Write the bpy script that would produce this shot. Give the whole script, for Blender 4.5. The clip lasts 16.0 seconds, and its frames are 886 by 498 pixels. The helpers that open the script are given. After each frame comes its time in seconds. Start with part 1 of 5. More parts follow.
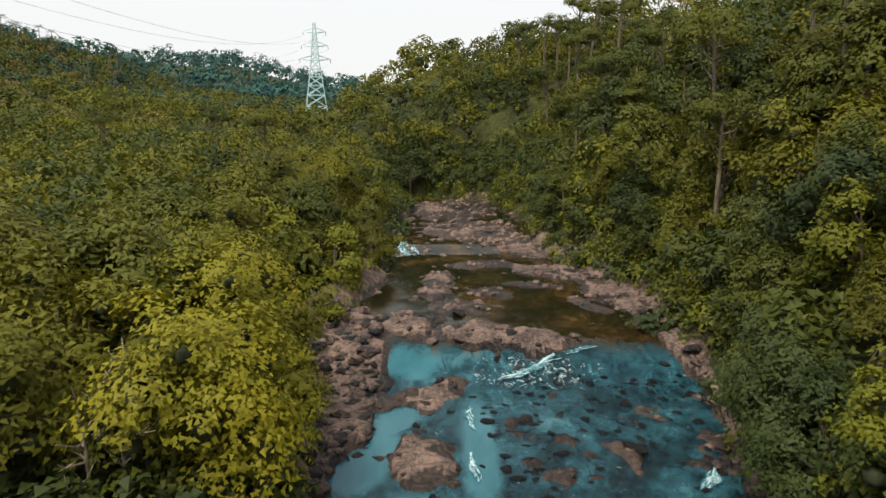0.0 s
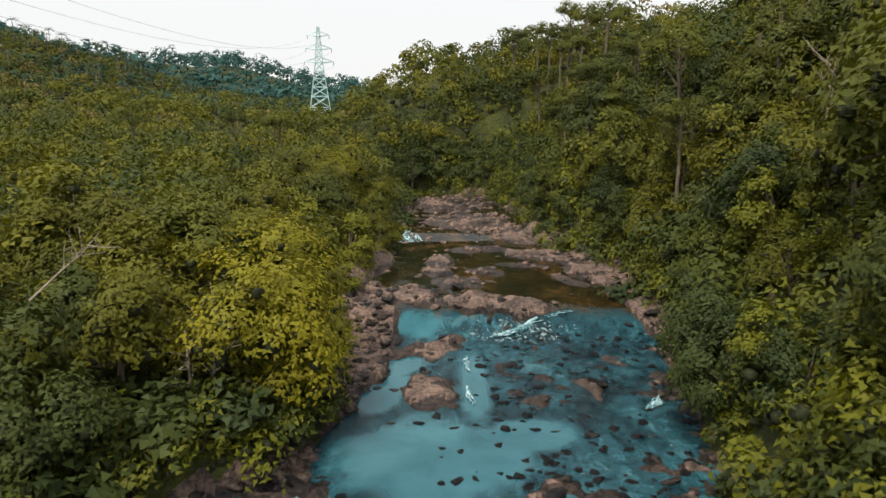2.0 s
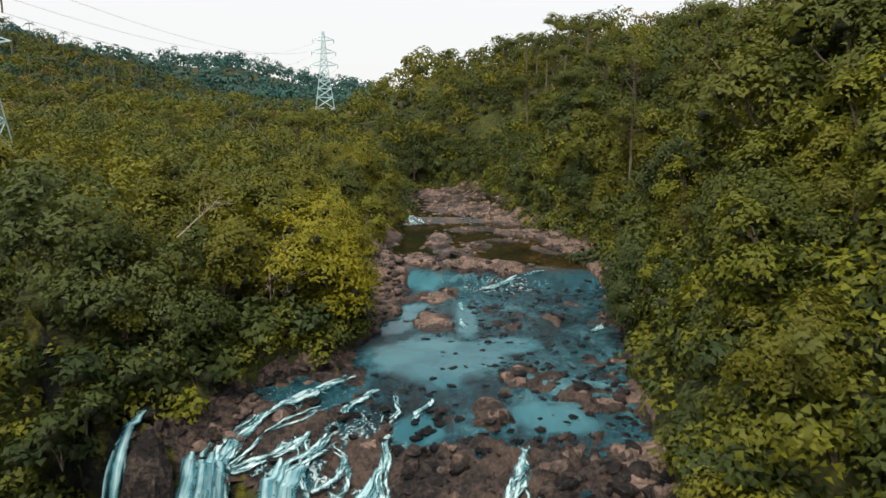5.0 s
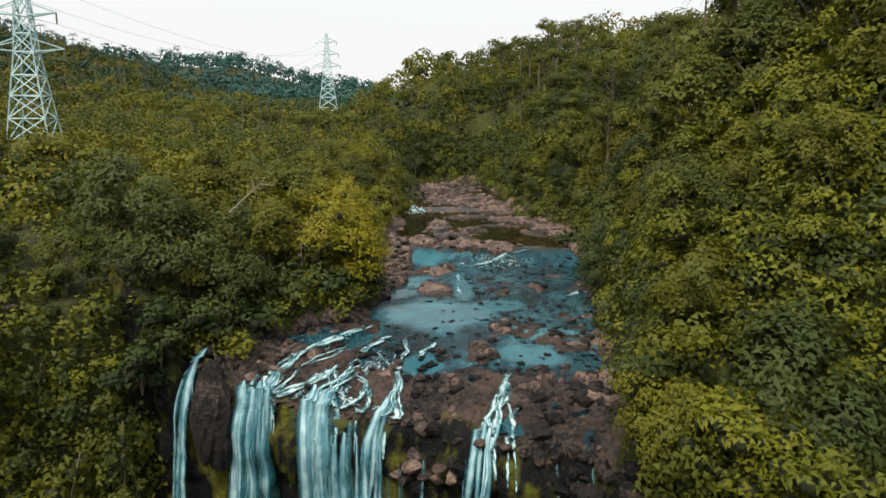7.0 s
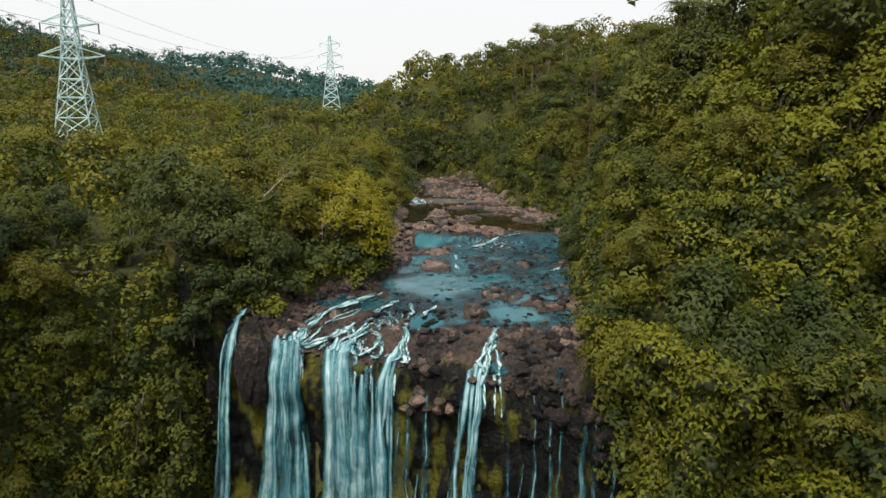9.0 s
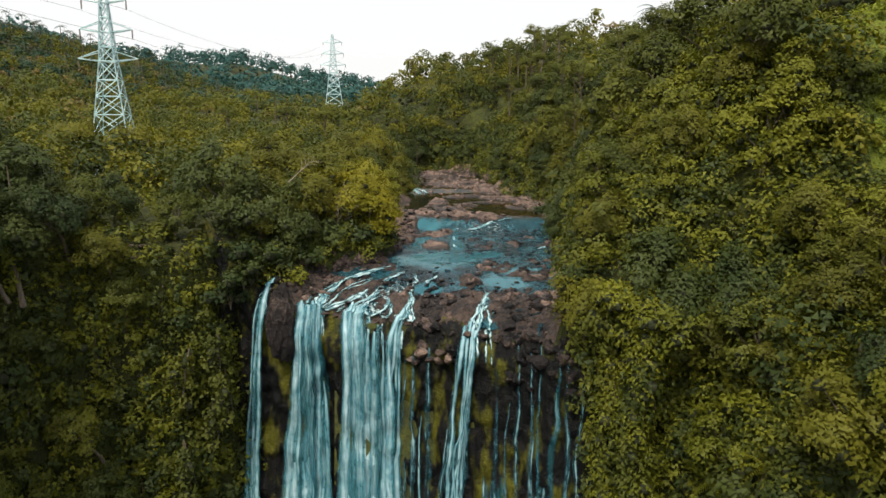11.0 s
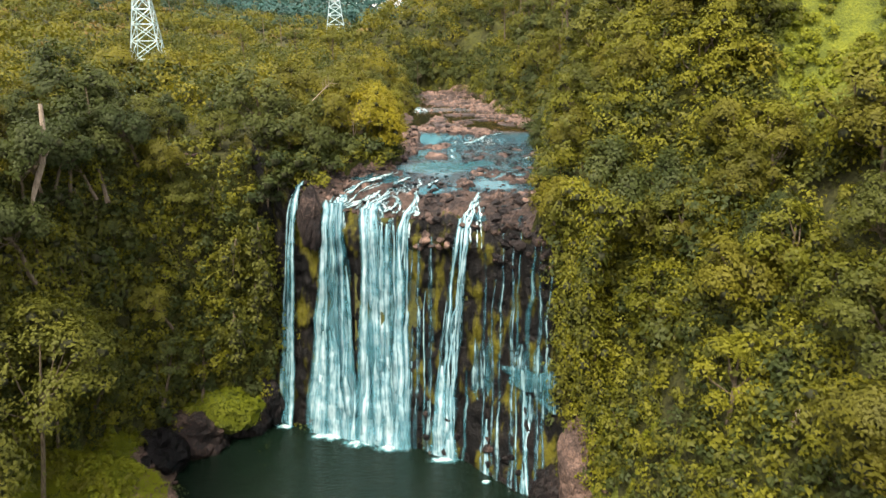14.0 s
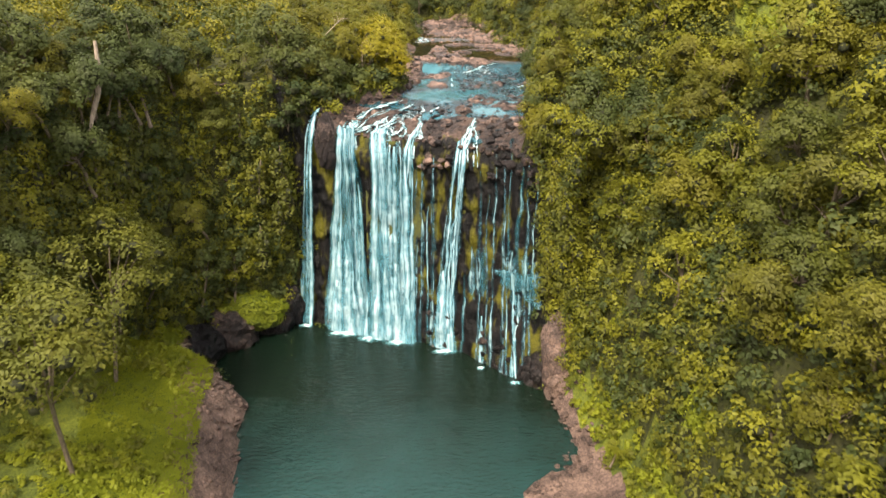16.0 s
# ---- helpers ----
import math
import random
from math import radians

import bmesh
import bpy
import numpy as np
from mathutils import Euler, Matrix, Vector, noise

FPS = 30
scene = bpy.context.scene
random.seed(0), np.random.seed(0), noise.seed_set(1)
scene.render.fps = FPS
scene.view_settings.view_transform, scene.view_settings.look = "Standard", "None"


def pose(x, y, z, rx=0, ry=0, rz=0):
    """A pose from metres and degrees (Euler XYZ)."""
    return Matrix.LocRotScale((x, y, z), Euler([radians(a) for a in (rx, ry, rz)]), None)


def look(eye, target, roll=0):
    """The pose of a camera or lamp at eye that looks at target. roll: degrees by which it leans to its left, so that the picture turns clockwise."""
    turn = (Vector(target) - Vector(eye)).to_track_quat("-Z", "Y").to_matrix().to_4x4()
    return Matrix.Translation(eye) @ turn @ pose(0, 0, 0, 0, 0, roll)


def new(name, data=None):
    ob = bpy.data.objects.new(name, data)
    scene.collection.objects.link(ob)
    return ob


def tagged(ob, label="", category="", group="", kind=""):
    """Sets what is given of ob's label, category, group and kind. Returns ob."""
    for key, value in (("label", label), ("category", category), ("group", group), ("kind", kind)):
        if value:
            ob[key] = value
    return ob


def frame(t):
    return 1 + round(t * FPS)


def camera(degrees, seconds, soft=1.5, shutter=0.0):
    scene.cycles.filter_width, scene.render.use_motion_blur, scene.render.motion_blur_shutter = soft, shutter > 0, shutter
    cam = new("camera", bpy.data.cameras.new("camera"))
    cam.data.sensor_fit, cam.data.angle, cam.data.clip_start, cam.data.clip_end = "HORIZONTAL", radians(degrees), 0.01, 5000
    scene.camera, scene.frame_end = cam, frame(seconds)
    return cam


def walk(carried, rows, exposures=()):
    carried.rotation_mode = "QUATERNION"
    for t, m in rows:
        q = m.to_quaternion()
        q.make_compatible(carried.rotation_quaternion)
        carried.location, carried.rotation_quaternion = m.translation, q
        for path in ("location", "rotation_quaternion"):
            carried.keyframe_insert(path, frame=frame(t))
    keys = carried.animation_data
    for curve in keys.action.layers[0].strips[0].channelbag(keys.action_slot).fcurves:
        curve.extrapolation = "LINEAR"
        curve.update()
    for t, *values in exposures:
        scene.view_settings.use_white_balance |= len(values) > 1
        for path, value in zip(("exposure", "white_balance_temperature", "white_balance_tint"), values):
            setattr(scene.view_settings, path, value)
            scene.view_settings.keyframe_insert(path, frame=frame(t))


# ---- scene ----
cam = camera(64.3, 16.0, soft=1.5, shutter=0.5)
METRES, EYE, TILT, LEAN, TURN = 100.0, 60.0, -10.0, 0.0, 0.0
ROWS = [
    (0.0, 0.0, 0.0, 0.0, 0.0, 0.0, -0.0),
    (0.5, -0.0005, -0.0252, -0.0045, -0.02, -0.0, -0.01),
    (1.0, -0.0011, -0.0522, -0.0092, -0.05, -0.0, -0.01),
    (1.5, -0.0015, -0.0793, -0.0137, -0.07, -0.01, -0.01),
    (2.0, -0.0021, -0.1079, -0.0183, -0.08, 0.0, 0.03),
    (2.5, -0.0025, -0.138, -0.023, -0.09, 0.0, 0.06),
    (3.0, -0.0029, -0.1672, -0.0279, -0.12, 0.01, 0.08),
    (3.5, -0.0031, -0.1974, -0.0333, -0.15, 0.01, 0.09),
    (4.0, -0.0035, -0.2281, -0.0388, -0.19, 0.0, 0.08),
    (6.5, -0.0058, -0.381, -0.0683, -0.32, -0.07, 0.11),
    (7.0, -0.0063, -0.4128, -0.0744, -0.35, -0.09, 0.12),
    (7.5, -0.0067, -0.4432, -0.08, -0.36, -0.12, 0.12),
    (8.0, -0.0068, -0.4739, -0.0855, -0.37, -0.14, 0.13),
    (8.5, -0.0071, -0.5053, -0.0916, -0.4, -0.15, 0.16),
    (9.0, -0.0074, -0.5363, -0.097, -0.41, -0.17, 0.17),
    (11.5, -0.0091, -0.6927, -0.1248, -0.5, -0.76, 0.27),
    (12.0, -0.0092, -0.7229, -0.1298, -0.5, -1.6, 0.3),
    (12.5, -0.0095, -0.7529, -0.1347, -0.51, -2.68, 0.32),
    (13.0, -0.0097, -0.7834, -0.1367, -0.51, -4.01, 0.35),
    (13.5, -0.01, -0.8142, -0.1377, -0.52, -5.39, 0.39),
    (14.0, -0.0102, -0.8446, -0.1391, -0.51, -6.74, 0.44),
    (14.5, -0.0107, -0.8771, -0.1409, -0.53, -8.21, 0.46),
    (15.0, -0.0109, -0.9122, -0.1414, -0.5, -9.66, 0.48),
    (15.5, -0.0112, -0.9485, -0.1403, -0.48, -11.03, 0.5),
    (16.0, -0.0116, -0.9876, -0.1375, -0.47, -12.48, 0.55),
]
EXPOSURES = [(0.0, -0.09, 6500, 11), (9.0, -0.09, 6500, 11), (11.5, 0.06, 6550, 12), (13.0, 0.58, 6850, 17), (14.5, 1.06, 7150, 21), (16.0, 1.14, 7200, 21)]
walk(cam, [(t, pose(0, 0, EYE, TILT, LEAN, TURN) @ pose(METRES * x, METRES * y, METRES * z, 90 + pitch, roll, yaw)) for t, x, y, z, yaw, pitch, roll in ROWS], EXPOSURES)

# ---- world and light: bright overcast ----
SUN_ELEVATION, SUN_AZIMUTH = 56.0, 206.0   # azimuth clockwise from +y
world = bpy.data.worlds.new("overcast_sky")
scene.world = world
world.use_nodes = True
wn, wl = world.node_tree.nodes, world.node_tree.links
wn.clear()
sky = wn.new("ShaderNodeTexSky")
sky.sky_type, sky.sun_disc = "NISHITA", False
sky.sun_elevation, sky.sun_rotation = radians(SUN_ELEVATION), radians(SUN_AZIMUTH)
sky.air_density, sky.dust_density = 1.0, 4.0
cloud = wn.new("ShaderNodeMix")
cloud.data_type = "RGBA"
cloud.inputs["Factor"].default_value = 0.8
cloud.inputs["B"].default_value = (10.9, 11.0, 10.8, 1)
sky_bg = wn.new("ShaderNodeBackground")
sky_bg.inputs["Strength"].default_value = 0.108
sky_out = wn.new("ShaderNodeOutputWorld")
wl.new(sky.outputs[0], cloud.inputs["A"])
wl.new(cloud.outputs["Result"], sky_bg.inputs["Color"])
wl.new(sky_bg.outputs[0], sky_out.inputs["Surface"])

sun_data = bpy.data.lights.new("sun", "SUN")
sun_data.energy, sun_data.angle, sun_data.color = 3.6, radians(18), (1.0, 0.93, 0.74)
sun = new("sun", sun_data)
_a, _e = radians(SUN_AZIMUTH), radians(SUN_ELEVATION)
sun.matrix_world = look(Vector((math.sin(_a) * math.cos(_e), math.cos(_a) * math.cos(_e), math.sin(_e))) * 400, (0, 0, 0))

# ---- materials ----
def node_mat(name):
    m = bpy.data.materials.new(name)
    m.use_nodes = True
    nt = m.node_tree
    nt.nodes.clear()
    out = nt.nodes.new("ShaderNodeOutputMaterial")
    return m, nt, out


def N(nt, kind, **values):
    n = nt.nodes.new(kind)
    for k, v in values.items():
        n.inputs[k.replace("_", " ")].default_value = v
    return n


def coords(nt, scale=(1, 1, 1), world_space=True):
    mp = nt.nodes.new("ShaderNodeMapping")
    mp.inputs["Scale"].default_value = scale
    if world_space:
        g = nt.nodes.new("ShaderNodeNewGeometry")
        nt.links.new(g.outputs["Position"], mp.inputs["Vector"])
    else:
        g = nt.nodes.new("ShaderNodeTexCoord")
        nt.links.new(g.outputs["Object"], mp.inputs["Vector"])
    return mp.outputs[0]


def noise_tex(nt, vec, scale, detail=4.0, rough=0.55, distort=0.0):
    n = N(nt, "ShaderNodeTexNoise", Scale=scale, Detail=detail, Roughness=rough, Distortion=distort)
    nt.links.new(vec, n.inputs["Vector"])
    return n.outputs["Fac"]


def ramp(nt, fac, stops):
    r = nt.nodes.new("ShaderNodeValToRGB")
    el = r.color_ramp.elements
    el[0].position, el[0].color = stops[0][0], (*stops[0][1], 1)
    el[1].position, el[1].color = stops[-1][0], (*stops[-1][1], 1)
    for p, c in stops[1:-1]:
        e = el.new(p)
        e.color = (*c, 1)
    nt.links.new(fac, r.inputs[0])
    return r.outputs[0]


def mix(nt, fac, a, b, mode="MIX"):
    m = nt.nodes.new("ShaderNodeMix")
    m.data_type, m.blend_type = "RGBA", mode
    for sock, v in (("Factor", fac), ("A", a), ("B", b)):
        if isinstance(v, (int, float)):
            m.inputs[sock].default_value = v
        elif isinstance(v, tuple):
            m.inputs[sock].default_value = (*v, 1)
        else:
            nt.links.new(v, m.inputs[sock])
    return m.outputs["Result"]


def maths(nt, op, a, b=0.0, clamp=False):
    m = nt.nodes.new("ShaderNodeMath")
    m.operation, m.use_clamp = op, clamp
    for i, v in enumerate((a, b)):
        if isinstance(v, (int, float)):
            m.inputs[i].default_value = v
        else:
            nt.links.new(v, m.inputs[i])
    return m.outputs[0]


def bump(nt, height, strength=0.5, dist=0.1):
    b = N(nt, "ShaderNodeBump", Strength=strength, Distance=dist)
    nt.links.new(height, b.inputs["Height"])
    return b.outputs[0]


def leaf_mat(name, dark, mid, light, translucent=0.24):
    """Foliage: varies from plant to plant and from leaf to leaf."""
    m, nt, out = node_mat(name)
    info = nt.nodes.new("ShaderNodeObjectInfo")
    geo = nt.nodes.new("ShaderNodeNewGeometry")
    big = noise_tex(nt, coords(nt), 0.22, 3)
    f = maths(nt, "ADD", maths(nt, "MULTIPLY", info.outputs["Random"], 0.45), maths(nt, "MULTIPLY", geo.outputs["Random Per Island"], 0.09))
    f = maths(nt, "ADD", f, maths(nt, "MULTIPLY", maths(nt, "SUBTRACT", big, 0.32), 0.85), True)
    col = ramp(nt, f, [(0.1, dark), (0.5, mid), (0.92, light)])
    p = N(nt, "ShaderNodeBsdfPrincipled", Roughness=0.62)
    p.inputs["Specular IOR Level"].default_value = 0.25
    nt.links.new(col, p.inputs["Base Color"])
    tr = nt.nodes.new("ShaderNodeBsdfTranslucent")
    nt.links.new(mix(nt, 1.0, col, (1.25, 1.2, 0.5), "MULTIPLY"), tr.inputs["Color"])
    ms = nt.nodes.new("ShaderNodeMixShader")
    ms.inputs[0].default_value = translucent
    nt.links.new(p.outputs[0], ms.inputs[1])
    nt.links.new(tr.outputs[0], ms.inputs[2])
    nt.links.new(ms.outputs[0], out.inputs[0])
    return m


LEAF_OLIVE = leaf_mat("olive_leaves", (0.068, 0.073, 0.008), (0.126, 0.125, 0.011), (0.195, 0.182, 0.015))
LEAF_GREEN = leaf_mat("green_leaves", (0.0416, 0.0576, 0.0108), (0.0917, 0.1040, 0.0138), (0.1648, 0.1616, 0.0177))
LEAF_DEEP = leaf_mat("deep_green_leaves", (0.0251, 0.0432, 0.0133), (0.0539, 0.0738, 0.0184), (0.1004, 0.1151, 0.0247))
LEAF_YELLOW = leaf_mat("yellow_leaves", (0.118, 0.118, 0.009), (0.215, 0.2, 0.012), (0.32, 0.275, 0.017))
LEAF_BRIGHT = leaf_mat("bright_vine_leaves", (0.088, 0.101, 0.009), (0.15, 0.158, 0.012), (0.212, 0.21, 0.016))
# Distance haze is put into these two leaf colours as blue-green.
LEAF_FAR_HAZE = leaf_mat("far_haze_tinted_leaves", (0.014, 0.06, 0.06), (0.0328, 0.102, 0.096), (0.0585, 0.144, 0.12), 0.1)
LEAF_HILL_HAZE = leaf_mat("hill_haze_tinted_leaves", (0.0176, 0.0426, 0.0292), (0.0396, 0.0789, 0.048), (0.088, 0.117, 0.047), 0.15)
LEAF_GRASS = leaf_mat("bright_grass_blades", (0.075, 0.105, 0.008), (0.15, 0.185, 0.012), (0.24, 0.26, 0.018))
LEAF_DRY = leaf_mat("dry_leaves", (0.11, 0.08, 0.025), (0.19, 0.14, 0.05), (0.28, 0.21, 0.09))


def bark_mat(name, a, b):
    m, nt, out = node_mat(name)
    n1 = noise_tex(nt, coords(nt, (3, 3, 0.6)), 2.0, 5)
    p = N(nt, "ShaderNodeBsdfPrincipled", Roughness=0.85)
    nt.links.new(ramp(nt, n1, [(0.3, a), (0.7, b)]), p.inputs["Base Color"])
    nt.links.new(bump(nt, n1, 0.6, 0.05), p.inputs["Normal"])
    nt.links.new(p.outputs[0], out.inputs[0])
    return m


BARK = bark_mat("bark", (0.06, 0.045, 0.03), (0.2, 0.165, 0.12))
# Dark green painted for the shade deep inside the foliage.
CORE_SHADE = bark_mat("painted_core_shade", (0.012, 0.017, 0.006), (0.036, 0.042, 0.012))
PALE_BARK = bark_mat("pale_bark", (0.18, 0.145, 0.11), (0.44, 0.37, 0.3))


def rock_mat(name, dark, mid, light, rough=0.75, moss=0.0):
    m, nt, out = node_mat(name)
    v = coords(nt)
    big = noise_tex(nt, v, 0.35, 5, 0.6, 0.4)
    fine = noise_tex(nt, v, 3.2, 6, 0.65)
    info = nt.nodes.new("ShaderNodeObjectInfo")
    f = maths(nt, "ADD", maths(nt, "MULTIPLY", big, 0.52), maths(nt, "MULTIPLY", fine, 0.56))
    f = maths(nt, "ADD", f, maths(nt, "MULTIPLY", maths(nt, "SUBTRACT", info.outputs["Random"], 0.5), 0.25))
    col = ramp(nt, f, [(0.44, dark), (0.58, mid), (0.74, light)])
    if moss:
        mz = noise_tex(nt, coords(nt, (1, 1, 0.35)), 0.5, 4)
        mf = ramp(nt, mz, [(0.62 - moss * 0.12, (0, 0, 0)), (0.72 - moss * 0.1, (1, 1, 1))])
        col = mix(nt, mf, col, mix(nt, fine, (0.05, 0.052, 0.005), (0.14, 0.135, 0.014)))
    crack = nt.nodes.new("ShaderNodeTexVoronoi")
    crack.feature = "DISTANCE_TO_EDGE"
    crack.inputs["Scale"].default_value = 1.5
    warp = mix(nt, 0.45, v, noise_col(nt, v, 0.8))
    nt.links.new(warp, crack.inputs["Vector"])
    cf = ramp(nt, crack.outputs["Distance"], [(0.0, (0.35, 0.35, 0.35)), (0.06, (1, 1, 1))])
    col = mix(nt, 0.55, col, cf, "MULTIPLY")
    p = N(nt, "ShaderNodeBsdfPrincipled", Roughness=rough)
    p.inputs["Specular IOR Level"].default_value = 0.22
    nt.links.new(col, p.inputs["Base Color"])
    h = maths(nt, "ADD", maths(nt, "MULTIPLY", fine, 0.6), big)
    nt.links.new(bump(nt, h, 1.0, 0.5), p.inputs["Normal"])
    nt.links.new(p.outputs[0], out.inputs[0])
    return m


def noise_col(nt, vec, scale):
    n = N(nt, "ShaderNodeTexNoise", Scale=scale, Detail=3.0)
    nt.links.new(vec, n.inputs["Vector"])
    return n.outputs["Color"]


ROCK_TAN = rock_mat("tan_rock", (0.022, 0.019, 0.02), (0.105, 0.078, 0.07), (0.3, 0.205, 0.168))
ROCK_DARK = rock_mat("wet_basalt", (0.005, 0.005, 0.006), (0.02, 0.018, 0.019), (0.1, 0.07, 0.058), 0.36)
ROCK_CLIFF = rock_mat("mossy_wet_cliff", (0.003, 0.004, 0.005), (0.011, 0.01, 0.01), (0.055, 0.034, 0.023), 0.5, 0.85)
ROCK_SHORE = rock_mat("pale_shore_rock", (0.04, 0.03, 0.028), (0.13, 0.092, 0.078), (0.28, 0.195, 0.16))


def ground_mat():
    """Forest floor: leaf litter, earth and low green cover."""
    m, nt, out = node_mat("forest_floor")
    v = coords(nt)
    big, fine = noise_tex(nt, v, 0.12, 5), noise_tex(nt, v, 1.6, 6)
    c1 = ramp(nt, fine, [(0.3, (0.018, 0.025, 0.005)), (0.7, (0.07, 0.08, 0.011))])
    c2 = ramp(nt, fine, [(0.3, (0.014, 0.018, 0.005)), (0.7, (0.05, 0.054, 0.01))])
    p = N(nt, "ShaderNodeBsdfPrincipled", Roughness=0.95)
    nt.links.new(mix(nt, ramp(nt, big, [(0.45, (0, 0, 0)), (0.6, (1, 1, 1))]), c1, c2), p.inputs["Base Color"])
    nt.links.new(bump(nt, fine, 0.9, 0.4), p.inputs["Normal"])
    nt.links.new(p.outputs[0], out.inputs[0])
    return m


def grass_mat():
    m, nt, out = node_mat("grass")
    v = coords(nt)
    big, fine = noise_tex(nt, v, 0.25, 5), noise_tex(nt, v, 4.0, 6)
    c = ramp(nt, maths(nt, "ADD", maths(nt, "MULTIPLY", big, 0.6), maths(nt, "MULTIPLY", fine, 0.4)), [(0.38, (0.035, 0.055, 0.006)), (0.5, (0.09, 0.12, 0.01)), (0.64, (0.17, 0.2, 0.014))])
    p = N(nt, "ShaderNodeBsdfPrincipled", Roughness=0.9)
    nt.links.new(c, p.inputs["Base Color"])
    nt.links.new(bump(nt, fine, 0.9, 0.3), p.inputs["Normal"])
    nt.links.new(p.outputs[0], out.inputs[0])
    return m


FLOOR_MAT, GRASS_MAT = ground_mat(), grass_mat()


def river_mat():
    """Turquoise shallows over dark rock; a still brown pool upstream of the rock bar."""
    m, nt, out = node_mat("river_water")
    v = coords(nt, (1, 0.6, 1))
    big, mid_n, fine = noise_tex(nt, v, 0.16, 5, 0.6, 0.8), noise_tex(nt, v, 0.8, 7, 0.7, 1.0), noise_tex(nt, v, 3.0, 5, 0.65)
    f = maths(nt, "ADD", maths(nt, "MULTIPLY", big, 0.55), maths(nt, "MULTIPLY", mid_n, 0.45))
    teal = ramp(nt, f, [(0.39, (0.003, 0.012, 0.018)), (0.475, (0.009, 0.044, 0.064)), (0.555, (0.03, 0.12, 0.16)), (0.67, (0.11, 0.28, 0.34))])
    slow = nt.nodes.new("ShaderNodeAttribute")
    slow.attribute_name = "calm"
    slow = slow.outputs["Fac"]
    # Slow water is paler: the sky's reflection is put into its colour.
    still = ramp(nt, big, [(0.35, (0.026, 0.14, 0.19)), (0.65, (0.07, 0.245, 0.31))])
    teal = mix(nt, slow, teal, still)
    # Brown shallows; mirrored trees are painted in as the dark tones.
    brown = ramp(nt, f, [(0.42, (0.007, 0.009, 0.003)), (0.53, (0.03, 0.02, 0.006)), (0.64, (0.15, 0.08, 0.028))])
    sep = nt.nodes.new("ShaderNodeSeparateXYZ")
    g = nt.nodes.new("ShaderNodeNewGeometry")
    nt.links.new(g.outputs["Position"], sep.inputs[0])
    yy = maths(nt, "ADD", sep.outputs[1], maths(nt, "MULTIPLY", maths(nt, "SUBTRACT", mid_n, 0.5), 5.0))
    up = maths(nt, "MULTIPLY", maths(nt, "SUBTRACT", yy, 52.6), 0.7, True)
    foam_n = noise_tex(nt, coords(nt, (1, 0.8, 1)), 1.6, 8, 0.72, 1.5)
    quick = nt.nodes.new("ShaderNodeAttribute")
    quick.attribute_name = "rapid"
    foam_n = maths(nt, "ADD", foam_n, maths(nt, "MULTIPLY", quick.outputs["Fac"], 0.13))
    foam = maths(nt, "MULTIPLY", ramp(nt, foam_n, [(0.64, (0, 0, 0)), (0.72, (1, 1, 1))]), maths(nt, "SUBTRACT", 1.0, slow))
    col = mix(nt, foam, mix(nt, up, teal, brown), (0.55, 0.7, 0.73))
    p = N(nt, "ShaderNodeBsdfPrincipled", Roughness=0.06, IOR=1.33)
    nt.links.new(col, p.inputs["Base Color"])
    nt.links.new(maths(nt, "ADD", maths(nt, "MULTIPLY", foam, 0.5), 0.06), p.inputs["Roughness"])
    bp = N(nt, "ShaderNodeBump", Distance=0.14)
    nt.links.new(maths(nt, "ADD", maths(nt, "MULTIPLY", maths(nt, "SUBTRACT", 1.0, maths(nt, "MAXIMUM", up, slow)), 0.62), 0.08), bp.inputs["Strength"])
    nt.links.new(maths(nt, "ADD", fine, mid_n), bp.inputs["Height"])
    nt.links.new(bp.outputs[0], p.inputs["Normal"])
    t = nt.nodes.new("ShaderNodeBsdfTransparent")
    t.inputs[0].default_value = (0.5, 0.72, 0.68, 1)
    ms = nt.nodes.new("ShaderNodeMixShader")
    ms.inputs[0].default_value = 0.3
    nt.links.new(p.outputs[0], ms.inputs[1])
    nt.links.new(t.outputs[0], ms.inputs[2])
    nt.links.new(ms.outputs[0], out.inputs[0])
    return m


RIVER_WATER = river_mat()
def pool_mat():
    """Deep green below the falls, paler teal downstream as painted sky reflection; wind ripples."""
    m, nt, out = node_mat("plunge_pool_water")
    big = noise_tex(nt, coords(nt), 0.1, 4, 0.6, 0.5)
    r1 = noise_tex(nt, coords(nt, (0.8, 2.0, 1)), 1.1, 3, 0.5, 0.3)
    r2 = noise_tex(nt, coords(nt, (1.0, 2.2, 1)), 3.0, 3, 0.5)
    sep = nt.nodes.new("ShaderNodeSeparateXYZ")
    g = nt.nodes.new("ShaderNodeNewGeometry")
    nt.links.new(g.outputs["Position"], sep.inputs[0])
    yy = maths(nt, "ADD", sep.outputs[1], maths(nt, "MULTIPLY", maths(nt, "SUBTRACT", big, 0.5), 22.0))
    up = maths(nt, "MULTIPLY", maths(nt, "SUBTRACT", -10.0, yy), 0.035, True)
    col = ramp(nt, up, [(0.0, (0.0035, 0.011, 0.0065)), (1.0, (0.012, 0.05, 0.05))])
    p = N(nt, "ShaderNodeBsdfPrincipled", Roughness=0.05, IOR=1.33)
    nt.links.new(col, p.inputs["Base Color"])
    h = maths(nt, "ADD", r1, maths(nt, "MULTIPLY", r2, 0.35))
    nt.links.new(bump(nt, h, 1.0, 0.3), p.inputs["Normal"])
    nt.links.new(p.outputs[0], out.inputs[0])
    return m


WATER_POOL = pool_mat()


